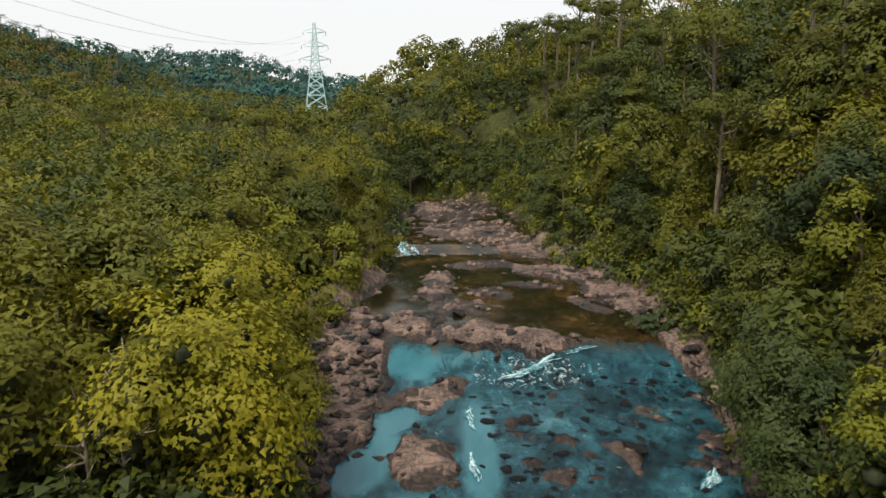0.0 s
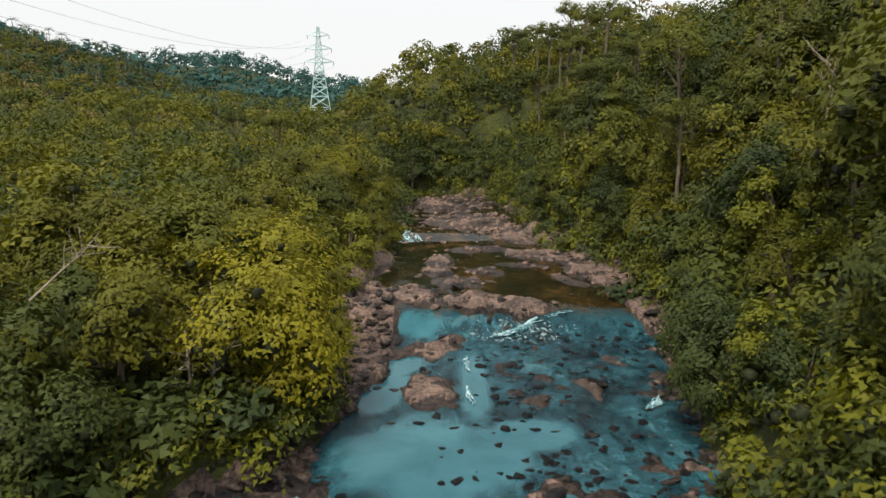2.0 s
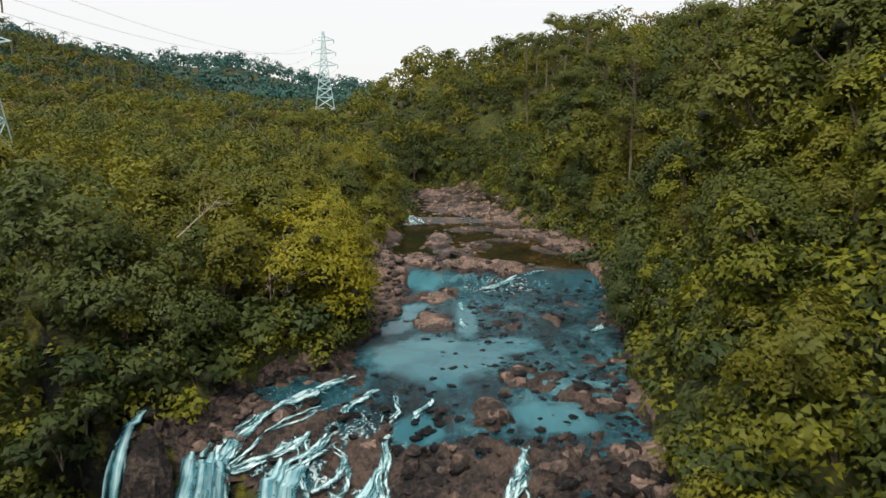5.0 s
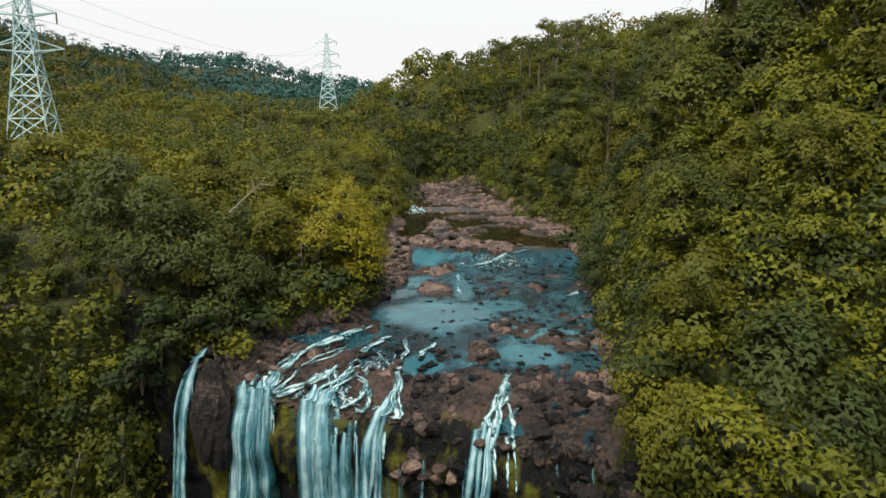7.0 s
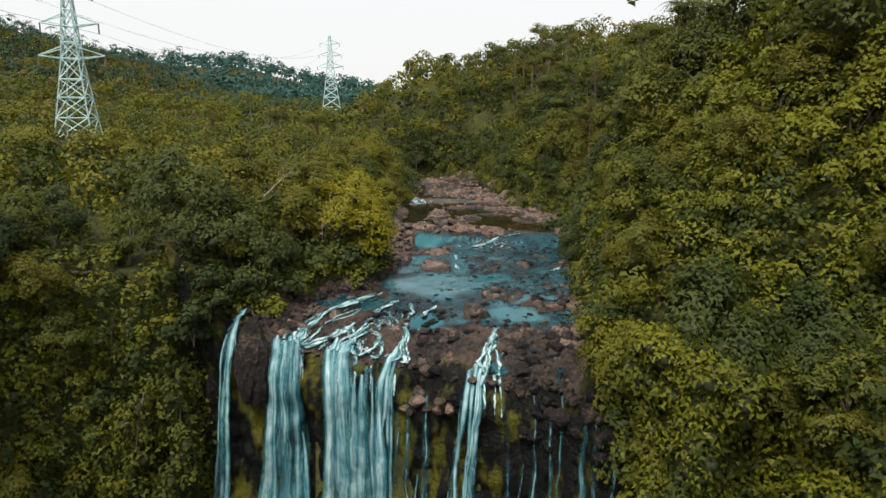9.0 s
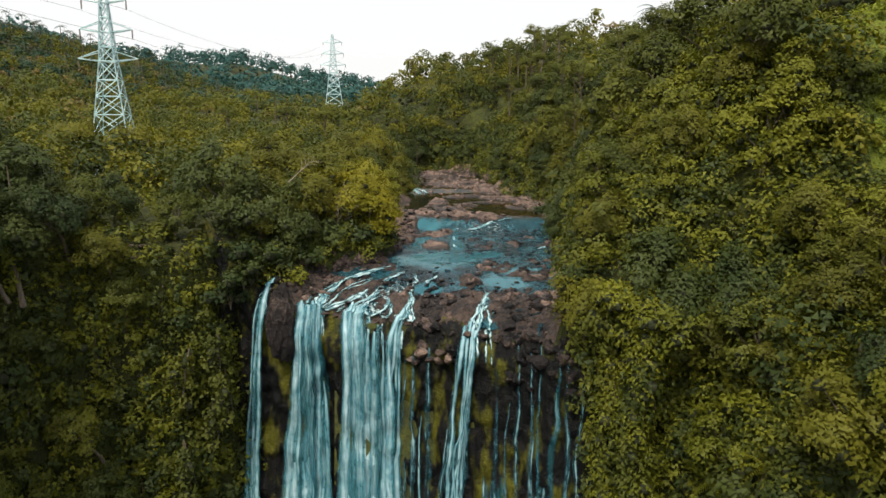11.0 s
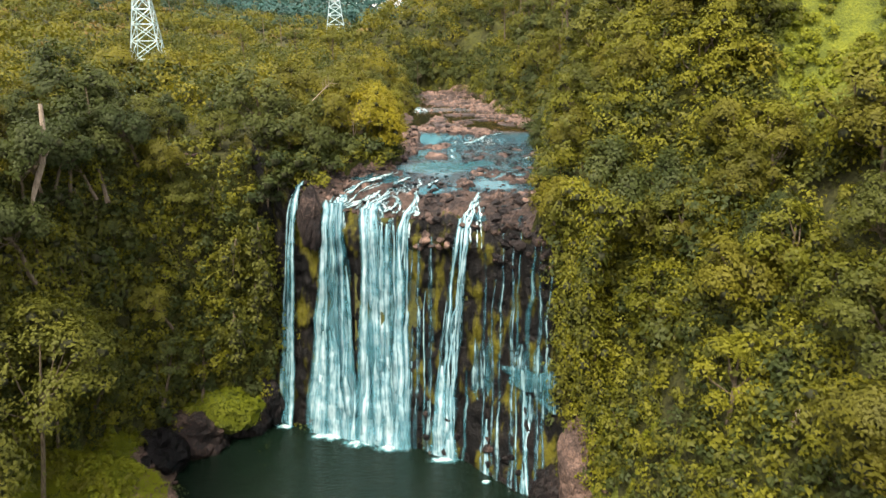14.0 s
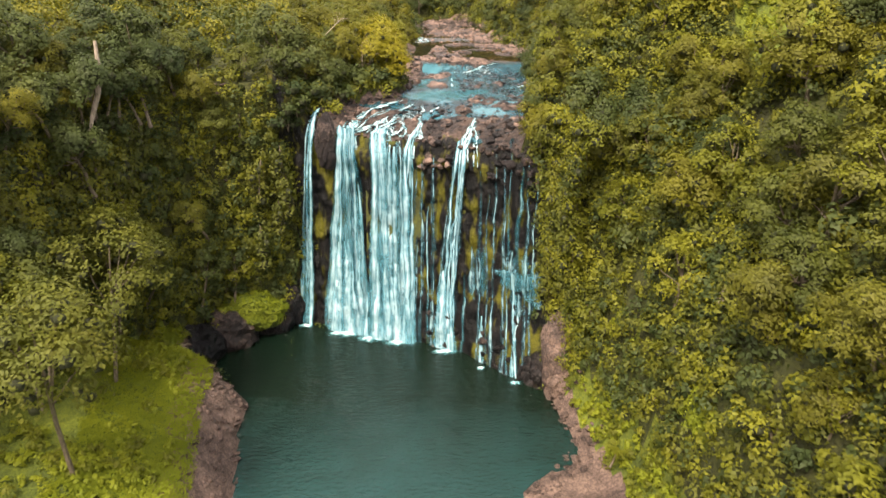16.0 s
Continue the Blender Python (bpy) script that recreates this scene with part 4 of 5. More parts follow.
def palm_meshes(seed, height=9.0, frond=3.0, leaf=None, n=13):
    rg = np.random.default_rng(seed)
    bend = rg.normal(0, 0.5, 2)
    pts = [np.array([bend[0] * t * t, bend[1] * t * t, -1.5 + (height + 1.5) * t]) for t in np.linspace(0, 1, 7)]
    trunk = mesh_of("trunk", *tube(pts, np.linspace(0.2, 0.11, 7)), BARK)
    pieces = []
    for i in range(n):
        a, el = 2 * math.pi * i / n + rg.normal(0, 0.15), rg.uniform(-0.1, 1.0)
        d = np.array([math.cos(a), math.sin(a), 0])
        sd = np.array([-d[1], d[0], 0])
        for s in np.linspace(0.1, 1, 13):
            c = pts[-1] + d * frond * s * math.cos(el * (1 - s * 0.5)) + np.array([0, 0, frond * (math.sin(el) * s - 0.75 * s * s)])
            for sg in (-1, 1):
                w = frond * 0.24 * (1.15 - s)
                tip = c + sd * sg * w + d * w * 0.6 + np.array([0, 0, -w * 0.45])
                pieces.append((np.array([c - d * 0.09, c + d * 0.09, tip]), np.array([[0, 1, 2]])))
    return trunk, mesh_of("crown", *join(pieces), leaf)


def bare_meshes(seed, height=7.0, bark=None, n=9, rad=0.13):
    rg = np.random.default_rng(seed)
    top = np.array([rg.normal(0, 0.5), rg.normal(0, 0.5), height])
    tr = [tube([(0, 0, -1.5), top * 0.35 + rg.normal(0, 0.15, 3), top * 0.7 + rg.normal(0, 0.2, 3), top], [rad, rad * 0.8, rad * 0.5, rad * 0.2])]
    br = []
    for i in range(n):
        s = top * rg.uniform(0.3, 0.85)
        e = s + np.array([rg.normal(0, 1), rg.normal(0, 1), rg.uniform(0.8, 2.2)]) * height * 0.14
        m = (s + e) / 2 + rg.normal(0, 0.15, 3)
        br.append(tube([s, m, e], [rad * 0.45, rad * 0.3, rad * 0.12], 5))
        for j in range(2):
            e2 = m + np.array([rg.normal(0, 0.6), rg.normal(0, 0.6), rg.uniform(0.4, 1.2)]) * height * 0.1
            br.append(tube([m, (m + e2) / 2 + rg.normal(0, 0.06, 3), e2], [rad * 0.25, rad * 0.18, rad * 0.08], 4))
    return [("trunk", mesh_of("trunk", *tr[0], bark))] + [("branch", mesh_of("branch", *join(br[k:k + 3]), bark)) for k in range(0, len(br), 3)]


def stem_mesh(seed, spread_, up):
    """Woody stems of a shrub or vine."""
    rg = np.random.default_rng(seed)
    tr = []
    for i in range(4):
        e = np.array([rg.uniform(-1, 1) * spread_, rg.uniform(-0.4, 0.4) * spread_, up * rg.uniform(0.7, 1.0)])
        tr.append(tube([(0, 0, -0.5 if up > 0 else 0.3), e * 0.5 + rg.normal(0, 0.08, 3), e], [0.05, 0.035, 0.015], 4))
    return mesh_of("stem", *join(tr), BARK)


KINDS = {}


def kind(key, name, label, category, meshes, group):
    KINDS[key] = (name, label, category, meshes, group)


def plant(key, x, y, z, scale=1.0, turn=0.0, tilt=(0.0, 0.0), stretch=1.0, label=""):
    name, lab, category, meshes, group = KINDS[key]
    root = tagged(new(name), label or lab, category, group)
    root.matrix_basis = pose(x, y, z, tilt[0], tilt[1], turn) @ Matrix.Diagonal((scale, scale, scale * stretch, 1))
    for pname, me in meshes:
        part(pname, me, root)
    return root


def named(pair, names=("trunk", "crown")):
    return list(zip(names, pair))


G1, G2 = "forest trees of the valley", "shrubs on the gorge walls"
kind("olive_a", "broadleaf_tree", "olive-green broadleaf tree with a rounded clumpy crown", "tree", named(tree_meshes(1, LEAF_OLIVE, BARK, 9.0, 3.9, 26, 200, 0.36, 1.0)), G1)
kind("olive_b", "broadleaf_tree", "olive-green broadleaf tree with loose feathery crown", "tree", named(tree_meshes(2, LEAF_OLIVE, BARK, 8.4, 3.9, 20, 230, 0.38, 0.95, 6, 0.5, False, 0.6, 0.34)), G1)
kind("green_a", "broadleaf_tree", "green broadleaf tree with dense uneven crown", "tree", named(tree_meshes(3, LEAF_GREEN, BARK, 9.0, 3.9, 24, 185, 0.37, 1.0)), G1)
kind("green_b", "broadleaf_tree", "tall green tree with flat layered branches", "tree", named(tree_meshes(4, LEAF_GREEN, BARK, 10.5, 4.3, 30, 147, 0.43, 0.95, 5, 0.4, True)), G1)
kind("green_c", "broadleaf_tree", "green tree with large drooping leaves", "tree", named(tree_meshes(5, LEAF_BRIGHT, BARK, 8.5, 3.7, 22, 150, 0.42, 1.0, 4, 0.6, False, 0.7, 0.5)), G1)
kind("deep_a", "broadleaf_tree", "dark green broadleaf tree with heavy crown", "tree", named(tree_meshes(6, LEAF_DEEP, BARK, 9.0, 3.9, 24, 180, 0.4, 1.0)), G1)
kind("deep_b", "broadleaf_tree", "dark green tree with open layered crown", "tree", named(tree_meshes(7, LEAF_DEEP, BARK, 11.0, 4.2, 26, 141, 0.46, 1.0, 5, 0.4, True)), G1)
kind("yellow", "broadleaf_tree", "yellow-leaved tree leaning over the river bank", "tree", named(tree_meshes(8, LEAF_YELLOW, BARK, 9.0, 4.0, 34, 290, 0.25, 1.05, 6, 0.4, False, 0.4, 0.5)), G1)
kind("tall", "broadleaf_tree", "tall leafy tree on the grassy bench", "tree", named(tree_meshes(13, LEAF_GREEN, BARK, 21.0, 6.3, 34, 200, 0.45, 1.0, 5, 0.5)), G1)
kind("emergent", "tall_tree", "tall slender tree with pale trunk above the canopy", "tree", named(tree_meshes(14, LEAF_GREEN, BARK, 15.0, 3.3, 14, 170, 0.36, 0.6, 5, 0.4, True)), G1)
kind("shrub_green", "shrub", "leafy green shrub on steep rock", "shrub", [("stem", stem_mesh(21, 1.0, 1.3)), ("foliage", shrub_mesh(21, LEAF_GREEN, 1.6, 460, 0.34))], G2)
kind("shrub_bright", "shrub", "yellow-green shrub on steep rock", "shrub", [("stem", stem_mesh(22, 1.0, 1.3)), ("foliage", shrub_mesh(22, LEAF_BRIGHT, 1.6, 460, 0.32))], G2)
kind("shrub_deep", "shrub", "dark green large-leaved shrub on rock", "shrub", [("stem", stem_mesh(23, 1.0, 1.3)), ("foliage", shrub_mesh(23, LEAF_DEEP, 1.7, 380, 0.45, 0.0, 4, 0.55))], G2)
kind("vine", "vine_curtain", "green vines hanging down the gorge wall", "vines", [("stem", stem_mesh(24, 1.4, -4.5)), ("foliage", shrub_mesh(24, LEAF_BRIGHT, 1.7, 640, 0.32, 5.0))], G2)
kind("vine_deep", "vine_curtain", "dark green vines hanging down rock", "vines", [("stem", stem_mesh(25, 1.4, -4.5)), ("foliage", shrub_mesh(25, LEAF_GREEN, 1.8, 560, 0.42, 4.5))], G2)
kind("palm", "coconut_palm", "coconut palm with drooping fronds", "palm", named(palm_meshes(31, 10, 3.2, LEAF_DEEP)), "palms on the hills")
kind("fan_palm", "palm", "short palm with broad arching pale fronds", "palm", named(palm_meshes(32, 2.0, 3.0, LEAF_BRIGHT, 11)), "palms on the gorge wall")
kind("bare", "bare_tree", "leafless pale-barked tree rising from foliage", "tree", bare_meshes(41, 7.5, PALE_BARK), "bare trees")
kind("snag", "dead_trunk", "dead pale trunk hanging from the gorge wall", "dead tree", [("trunk", mesh_of("trunk", *tube([(0, 0, -1.5), (0.3, 0.1, 2), (0.1, 0.2, 4.5), (-0.5, 0, 7), (-0.9, 0, 9)], [0.2, 0.3, 0.34, 0.3, 0.16], 8), PALE_BARK)), ("branch", mesh_of("branch", *tube([(0.1, 0.2, 4.5), (0.6, 0.3, 3.4), (0.9, 0.2, 2.6)], [0.1, 0.07, 0.03], 5), PALE_BARK))], "bare trees")

r = random.Random(21)


def gz_at(x, y):
    return float(ground_height(np.array([x]), np.array([y]))[0])


def zone(x, y):
    """Where a spot lies: distance from the open river or gorge, positive on its wooded right side, negative on its left."""
    lip = float(lip_y(x))
    if y > lip and x > -24 or y > 17:
        if y > 158:
            return 100.0 if x > bank_right(y) else (-100.0 if x < bank_left(y) else 0.0)
        if x < bank_left(y):
            return -(float(bank_left(y)) - x)
        return max(0.0, x - float(bank_right(y)))
    if x < -10:
        return -max(0.0, float(wall_left(y)) - x)
    return max(0.0, x - float(slope_right(y)))


near_w = {"L": [("olive_a", 5), ("olive_b", 6), ("green_a", 2), ("green_c", 2), ("deep_a", 1.5), ("yellow", 0.35)], "D": [("deep_a", 4), ("deep_b", 3), ("green_a", 3), ("olive_a", 1.6), ("green_b", 2)], "G": [("green_a", 3), ("green_c", 5), ("olive_a", 4), ("olive_b", 3), ("green_b", 2), ("deep_a", 0.8)], "R": [("green_a", 4), ("green_b", 4), ("green_c", 4), ("olive_a", 2.4), ("deep_a", 2), ("deep_b", 2), ("olive_b", 2)]}


def choose(table_w):
    return r.choices([a for a, _ in table_w], [b for _, b in table_w])[0]


spots = []
step = 4.9
for i in range(int(-70 / step), int(56 / step)):
    for j in range(int(-86 / step), int(112 / step)):
        x, y = (i + r.uniform(0.1, 0.9)) * step, (j + r.uniform(0.1, 0.9)) * step
        d = zone(x, y)
        in_front = d > 0 and y < float(lip_y(x)) and y < 14
        if abs(d) < 1.4 or abs(d) > 19 + (10 if y < -20 and d > 0 else 0) or in_front and d < 7.5 or (-63 < x < -53 and 54 < y < 66) or (y < -40 and d < 0) or (x > 36 and -16 < y < 10):
            continue
        spots.append((x, y, d))
r.shuffle(spots)
spots = sorted(spots, key=lambda q: abs(q[2]) + 0.08 * max(0, q[1] - 30) - (12 if q[2] > 0 and q[1] < 8 else 0))[:236]
for x, y, d in spots:
    side = "L" if d < 0 else "R"
    s = r.uniform(0.62, 1.25)
    if y > 8 and -5 < d < 0 or 0 < d < 5:
        s *= 0.75
    plant(choose(near_w["G" if d > 0 and y < 14 else "D" if x < -15 and y < 26 else side]), x, y, gz_at(x, y) - 0.6, s, r.uniform(0, 360), (r.gauss(0, 5), r.gauss(0, 5) - (8 if 0 < d < 8 else -8 if -6 < d < 0 else 0)))
for k in range(26):                       # trees rooted in the left wall of the gorge
    y = -34 + 46 * (k + r.random()) / 26
    f = r.choice((0.15, 0.4, 0.7, 0.95))
    x = float(wall_left(y)) - 3.5 * f
    plant(r.choice(("green_a", "green_c", "deep_a", "olive_b", "deep_b")), x + 1.5, y - 0.8, gz_at(x, y) - 2.0, r.uniform(0.7, 1.05), r.uniform(0, 360), (10, 18))
for k in range(46):                       # canopy closing the slope right of the falls
    x, y = r.uniform(19, 37), r.uniform(-14, 20)
    plant(choose(near_w["G"]), x, y, gz_at(x, y) - 1.2, r.uniform(0.55, 0.9), r.uniform(0, 360), (r.gauss(0, 5), -10))
NEAR_TREES = np.array([(x, y) for x, y, d in spots])

# the yellow tree on the bank, its bare neighbours, and marked single trees
plant("yellow", -11.2, 30.8, 41.0, 1.25, 40, (0, 8), 1.0)
plant("yellow", -9.6, 33.6, 42.0, 0.75, 140, (0, 6))
for x, y, s in ((-13.6, 27.6, 1.0), (-14.6, 28.2, 0.9), (-14.2, 26.6, 0.85)):
    plant("bare", x, y, 43.0, s, 70 * x, (4, -6), label="leafless grey sapling beside yellow tree")
plant("bare", -18.8, 21.0, 52.5, 0.5, 20, (10, 50), label="pale dead branch sticking out of crown")
plant("bare", 31, 41, 58, 1.3, 60)
plant("bare", 29, 44, 57, 1.2, 160)
plant("snag", -45.0, -6.0, 52.5, 1.1, 30, (180, 8))
for x, y, s, k in ((18.6, 29, 0.8, 0), (19.6, 33.5, 0.85, 40), (20.2, 38, 0.9, 80), (20.8, 42.5, 0.85, 120), (21.6, 47, 0.9, 160), (22, 51.5, 0.8, 200), (16.6, 23, 0.75, 240)):
    plant("deep_a", x, y, 42.0, s, k, (0, -24), label="dark leafy tree leaning over the river")
for x, y, s in ((-62.5, 52.5, 1.15), (-58.5, 51.5, 1.2), (-54.5, 53, 1.15), (-65, 56, 1.1), (-51.5, 57, 1.1)):
    plant("olive_a", x, y, gz_at(x, y) + 0.5, s, 50 * x, label="olive broadleaf tree below steel pylon")
for x, y, s in ((-7, 150, 1.0), (-2, 152, 1.1), (3, 151, 1.0), (8, 147, 1.0), (-11, 147, 0.9)):
    plant("deep_b", x, y, 44.0, s, 70 * x, label="dark layered tree closing the river valley")
for x, y, s in ((24, 62, 0.9), (28, 74, 1.0), (31, 56, 1.0), (34, 66, 0.9), (27, 88, 0.9), (24, 100, 0.9), (29, 108, 1.0), (22, 118, 0.85), (26, 128, 0.9), (20, 138, 0.9), (26, 140, 1.1), (30, 150, 1.2), (24, 152, 1.1), (34, 142, 1.2), (38, 130, 1.1), (29, 160, 1.2), (17, 158, 1.0), (36, 48, 1.0), (33, 40, 0.9), (38, 34, 1.0), (31, 24, 0.85), (36, 14, 0.9), (-30, 120, 0.8), (-44, 140, 0.9), (-26, 170, 0.9), (-52, 110, 0.8)):
    plant("emergent" if r.random() < 0.7 else "deep_b", x, y, gz_at(x, y) + 0.5, s * r.uniform(0.85, 1.15), r.uniform(0, 360), (r.gauss(0, 3), r.gauss(0, 3)))
# shrubs and vines on the gorge walls
wall_keys_left = ["vine", "vine_deep", "shrub_green", "shrub_deep", "shrub_bright"]
for k in range(90):                      # left wall of the gorge
    y = r.uniform(-46, 14)
    f = r.uniform(0.02, 1.05)
    x = float(wall_left(y)) - 3.5 * f
    key = r.choices(wall_keys_left, [3, 3, 2, 2, 1.5])[0]
    turn = r.uniform(50, 110) if key.startswith("vine") else r.uniform(0, 360)
    plant(key, x + 0.8, y - 0.4, gz_at(x, y) + (0.8 if key.startswith("vine") else 0), r.uniform(0.9, 1.7), turn, (0, 0) if key.startswith("vine") else (r.gauss(0, 10), 25))
for k in range(110):                      # right wall, from the shore upwards
    y = r.uniform(-70, 2)
    d = r.uniform(5.2, 17)
    x = float(slope_right(y)) + d
    key = r.choices(["shrub_green", "shrub_bright", "shrub_deep", "vine", "vine_deep"], [3, 4, 2, 1.4, 1])[0]
    plant(key, x, y, gz_at(x, y) + 0.2, r.uniform(0.8, 1.7), r.uniform(0, 360) if not key.startswith("vine") else r.uniform(60, 120), (r.gauss(0, 10), -28) if not key.startswith("vine") else (0, 0))
for k in range(120):                      # banks of the upper river
    y = r.uniform(0, 150)
    right = r.random() < 0.62
    x = float(bank_right(y)) + r.uniform(0.6, 5) if right else float(bank_left(y)) - r.uniform(0.8, 4)
    if not right and y < 26:
        x -= 2
    key = r.choices(["shrub_green", "shrub_bright", "shrub_deep", "vine", "vine_deep"], [3, 2.5, 2, 1.2 * right, 1 * right])[0]
    plant(key, x, y, gz_at(x, y) + (2.5 if key.startswith("vine") else 0), r.uniform(0.8, 1.6), r.uniform(0, 360) if not key.startswith("vine") else r.uniform(60, 120), (0, 0))
for x, y in ((14.5, 2), (14, -1.5), (14.8, -4.5), (15.5, -7), (17, -9), (15.8, 6), (16.2, 11), (16.8, 16), (17.4, 21), (15.6, -3)):    # foliage hanging over the falls' right end
    for key, dz in (("shrub_bright", 1.0), ("shrub_green", -1.5), ("vine", 0.0)):
        plant(key, x + r.uniform(-0.6, 1), y + r.uniform(-1, 1), 41.5 + dz + r.uniform(-1, 2), r.uniform(1.1, 1.6), r.uniform(60, 120), (0, -15))
for x, y, z in ((-22.5, 15.5, 41.5), (-24, 15, 40), (-25.5, 14.5, 38), (-27, 13.5, 35), (-26.5, 13.8, 30), (-28, 13, 26), (-30, 12, 33), (-23.2, 17, 43), (-20.5, 18.5, 42.5), (-18.5, 21.5, 42.5), (-31, 11, 22)):
    plant("shrub_deep" if z > 37 else "vine_deep", x, y, z, r.uniform(1.1, 1.5), r.uniform(60, 120), (0, 10))
for k in range(36):                       # shrubs over the left bank by the lip
    y = r.uniform(14, 31)
    x = float(bank_left(y)) - r.uniform(0.3, 6)
    plant(r.choice(("shrub_deep", "shrub_green", "shrub_deep", "shrub_bright")), x, y, gz_at(x, y) + 0.1, r.uniform(0.9, 1.5), r.uniform(0, 360))
for x, y, s in ((24.5, -16, 1.0), (27, -27, 1.0), (22.5, -12.5, 0.9), (30, -18, 1.0), (20, -30, 0.8)):
    plant("fan_palm", x, y, gz_at(x, y) + 2.5, s, r.uniform(0, 360), (0, -20))
for x, y in ((24, -30), (28, -36), (21, -22)):
    plant("bare", x, y, gz_at(x, y) + 1, 0.4, r.uniform(0, 360), (0, -25))
for k in range(16):                       # vines closing the right end of the cliff
    z = 19 + 19 * (k + r.random()) / 16
    plant("vine" if k % 2 else "vine_deep", 15.2 + r.uniform(-0.8, 1.4), -4.6 + r.uniform(-1.6, 1.2), z, r.uniform(1.0, 1.5), r.uniform(60, 110))
for k in range(16):                       # vines beside the falls' right edge
    z = 21 + 20 * (k + r.random()) / 16
    plant("vine" if k % 3 else "vine_deep", 16.9 + r.uniform(-0.9, 0.8), -9.4 + r.uniform(-0.6, 0.8), z, r.uniform(1.0, 1.5), r.uniform(60, 110))
for x, y, s in ((-43.5, -21, 1.05), (-40.5, -39, 1.1), (-47, -11, 0.85), (-47.5, -30, 1.0)):
    plant("tall", x, y, gz_at(x, y), s, r.uniform(0, 360), (0, 4))


# undergrowth: leafy tufts over all steep and wooded ground near the water
def undergrowth(name, label, material, count, size, rad, seed, k=40, low_ground=False, around=()):
    rg = np.random.default_rng(seed)
    e1 = np.stack([GX[1:, :-1] - GX[:-1, :-1], GY[1:, :-1] - GY[:-1, :-1], GZ[1:, :-1] - GZ[:-1, :-1]], -1)
    e2 = np.stack([GX[:-1, 1:] - GX[:-1, :-1], GY[:-1, 1:] - GY[:-1, :-1], GZ[:-1, 1:] - GZ[:-1, :-1]], -1)
    nr = np.cross(e1, e2)
    area = np.linalg.norm(nr, axis=-1)
    nr = nr / np.maximum(area, 1e-6)[..., None]
    inside = (cx > -70) & (cx < 48) & (cy > -90) & (cy < 185) & (pick == 0) & (cz > 3.2)
    inside &= ~((cx > bank_left(cy) - 0.5) & (cx < bank_right(cy) + 0.5) & (cy > lip_y(cx)) & (cx > -23) & (cy < 149))
    inside &= ~((cx > -25.5) & (cx < 14) & (cy > foot_y(cx) - 4) & (cy < lip_y(cx) + 1))
    if low_ground:
        inside = (pick == 1) & (cy > -72) & (fbm(cx * 0.22, cy * 0.22) > 0.42)
    if around:
        inside &= np.max([(np.abs(cx - a) < e) & (np.abs(cy - b) < e) for a, b, e in around], axis=0)
    wgt = np.where(inside, np.minimum(area, 45) * np.where(cy < 18, np.where(cx < -20, 3.2, 1.9), np.where((cx > 8) & (cy < 110), 1.8, 1.0)) * np.where((cy < -40) & (cx < -10), 0.2, 1.0), 0).ravel()
    idx = rg.choice(len(wgt), count, p=wgt / wgt.sum())
    a, b = rg.random((count, 1)), rg.random((count, 1))
    o = np.stack([GX[:-1, :-1].ravel()[idx], GY[:-1, :-1].ravel()[idx], GZ[:-1, :-1].ravel()[idx]], 1)
    nn = nr.reshape(-1, 3)[idx]
    p = o + e1.reshape(-1, 3)[idx] * a + e2.reshape(-1, 3)[idx] * b
    rr = rad * rg.uniform(0.6, 1.5, (count, 1))
    p = p + nn * rr * 0.35
    d = rg.normal(0, 1, (count, k, 3)) + nn[:, None] * 0.9 + np.array([0, 0, 0.4])
    d /= np.linalg.norm(d, axis=-1)[..., None]
    c = (p[:, None] + d * rr[:, None] * rg.uniform(0.5, 1.05, (count, k, 1))).reshape(-1, 3)
    v, f, soft = leaf_cards(c, d.reshape(-1, 3), np.full(len(c), size), rg, 0.5, 0.75)
    tagged(new(name, mesh_of(name, v, f, material, normals=soft)), label, "undergrowth", kind="stuff")


undergrowth("undergrowth", "yellow-green climbing plants and shrubs on slopes", LEAF_BRIGHT, 3000, 0.46, 1.25, 201)
undergrowth("undergrowth", "green leafy undergrowth covering steep slopes", LEAF_GREEN, 3600, 0.48, 1.3, 202)
undergrowth("undergrowth", "dark leafy undergrowth covering steep slopes", LEAF_DEEP, 2800, 0.52, 1.3, 203)

undergrowth("undergrowth", "tall tussocks of yellow-green grass and weeds", LEAF_GRASS, 1500, 0.34, 0.6, 204, 40, True)
undergrowth("undergrowth", "low green bushes over the grassy shores", LEAF_BRIGHT, 260, 0.42, 1.0, 205, 40, True)

BARE = [(28, -2, 11), (34, -14, 8), (24, 12, 8), (20, 112, 12), (22, 135, 12)]
undergrowth("undergrowth", "dense yellow-green bushes filling the slope", LEAF_BRIGHT, 620, 0.4, 1.7, 206, 60, False, BARE)
undergrowth("undergrowth", "dense green bushes filling the slope", LEAF_GREEN, 620, 0.4, 1.7, 207, 60, False, BARE)

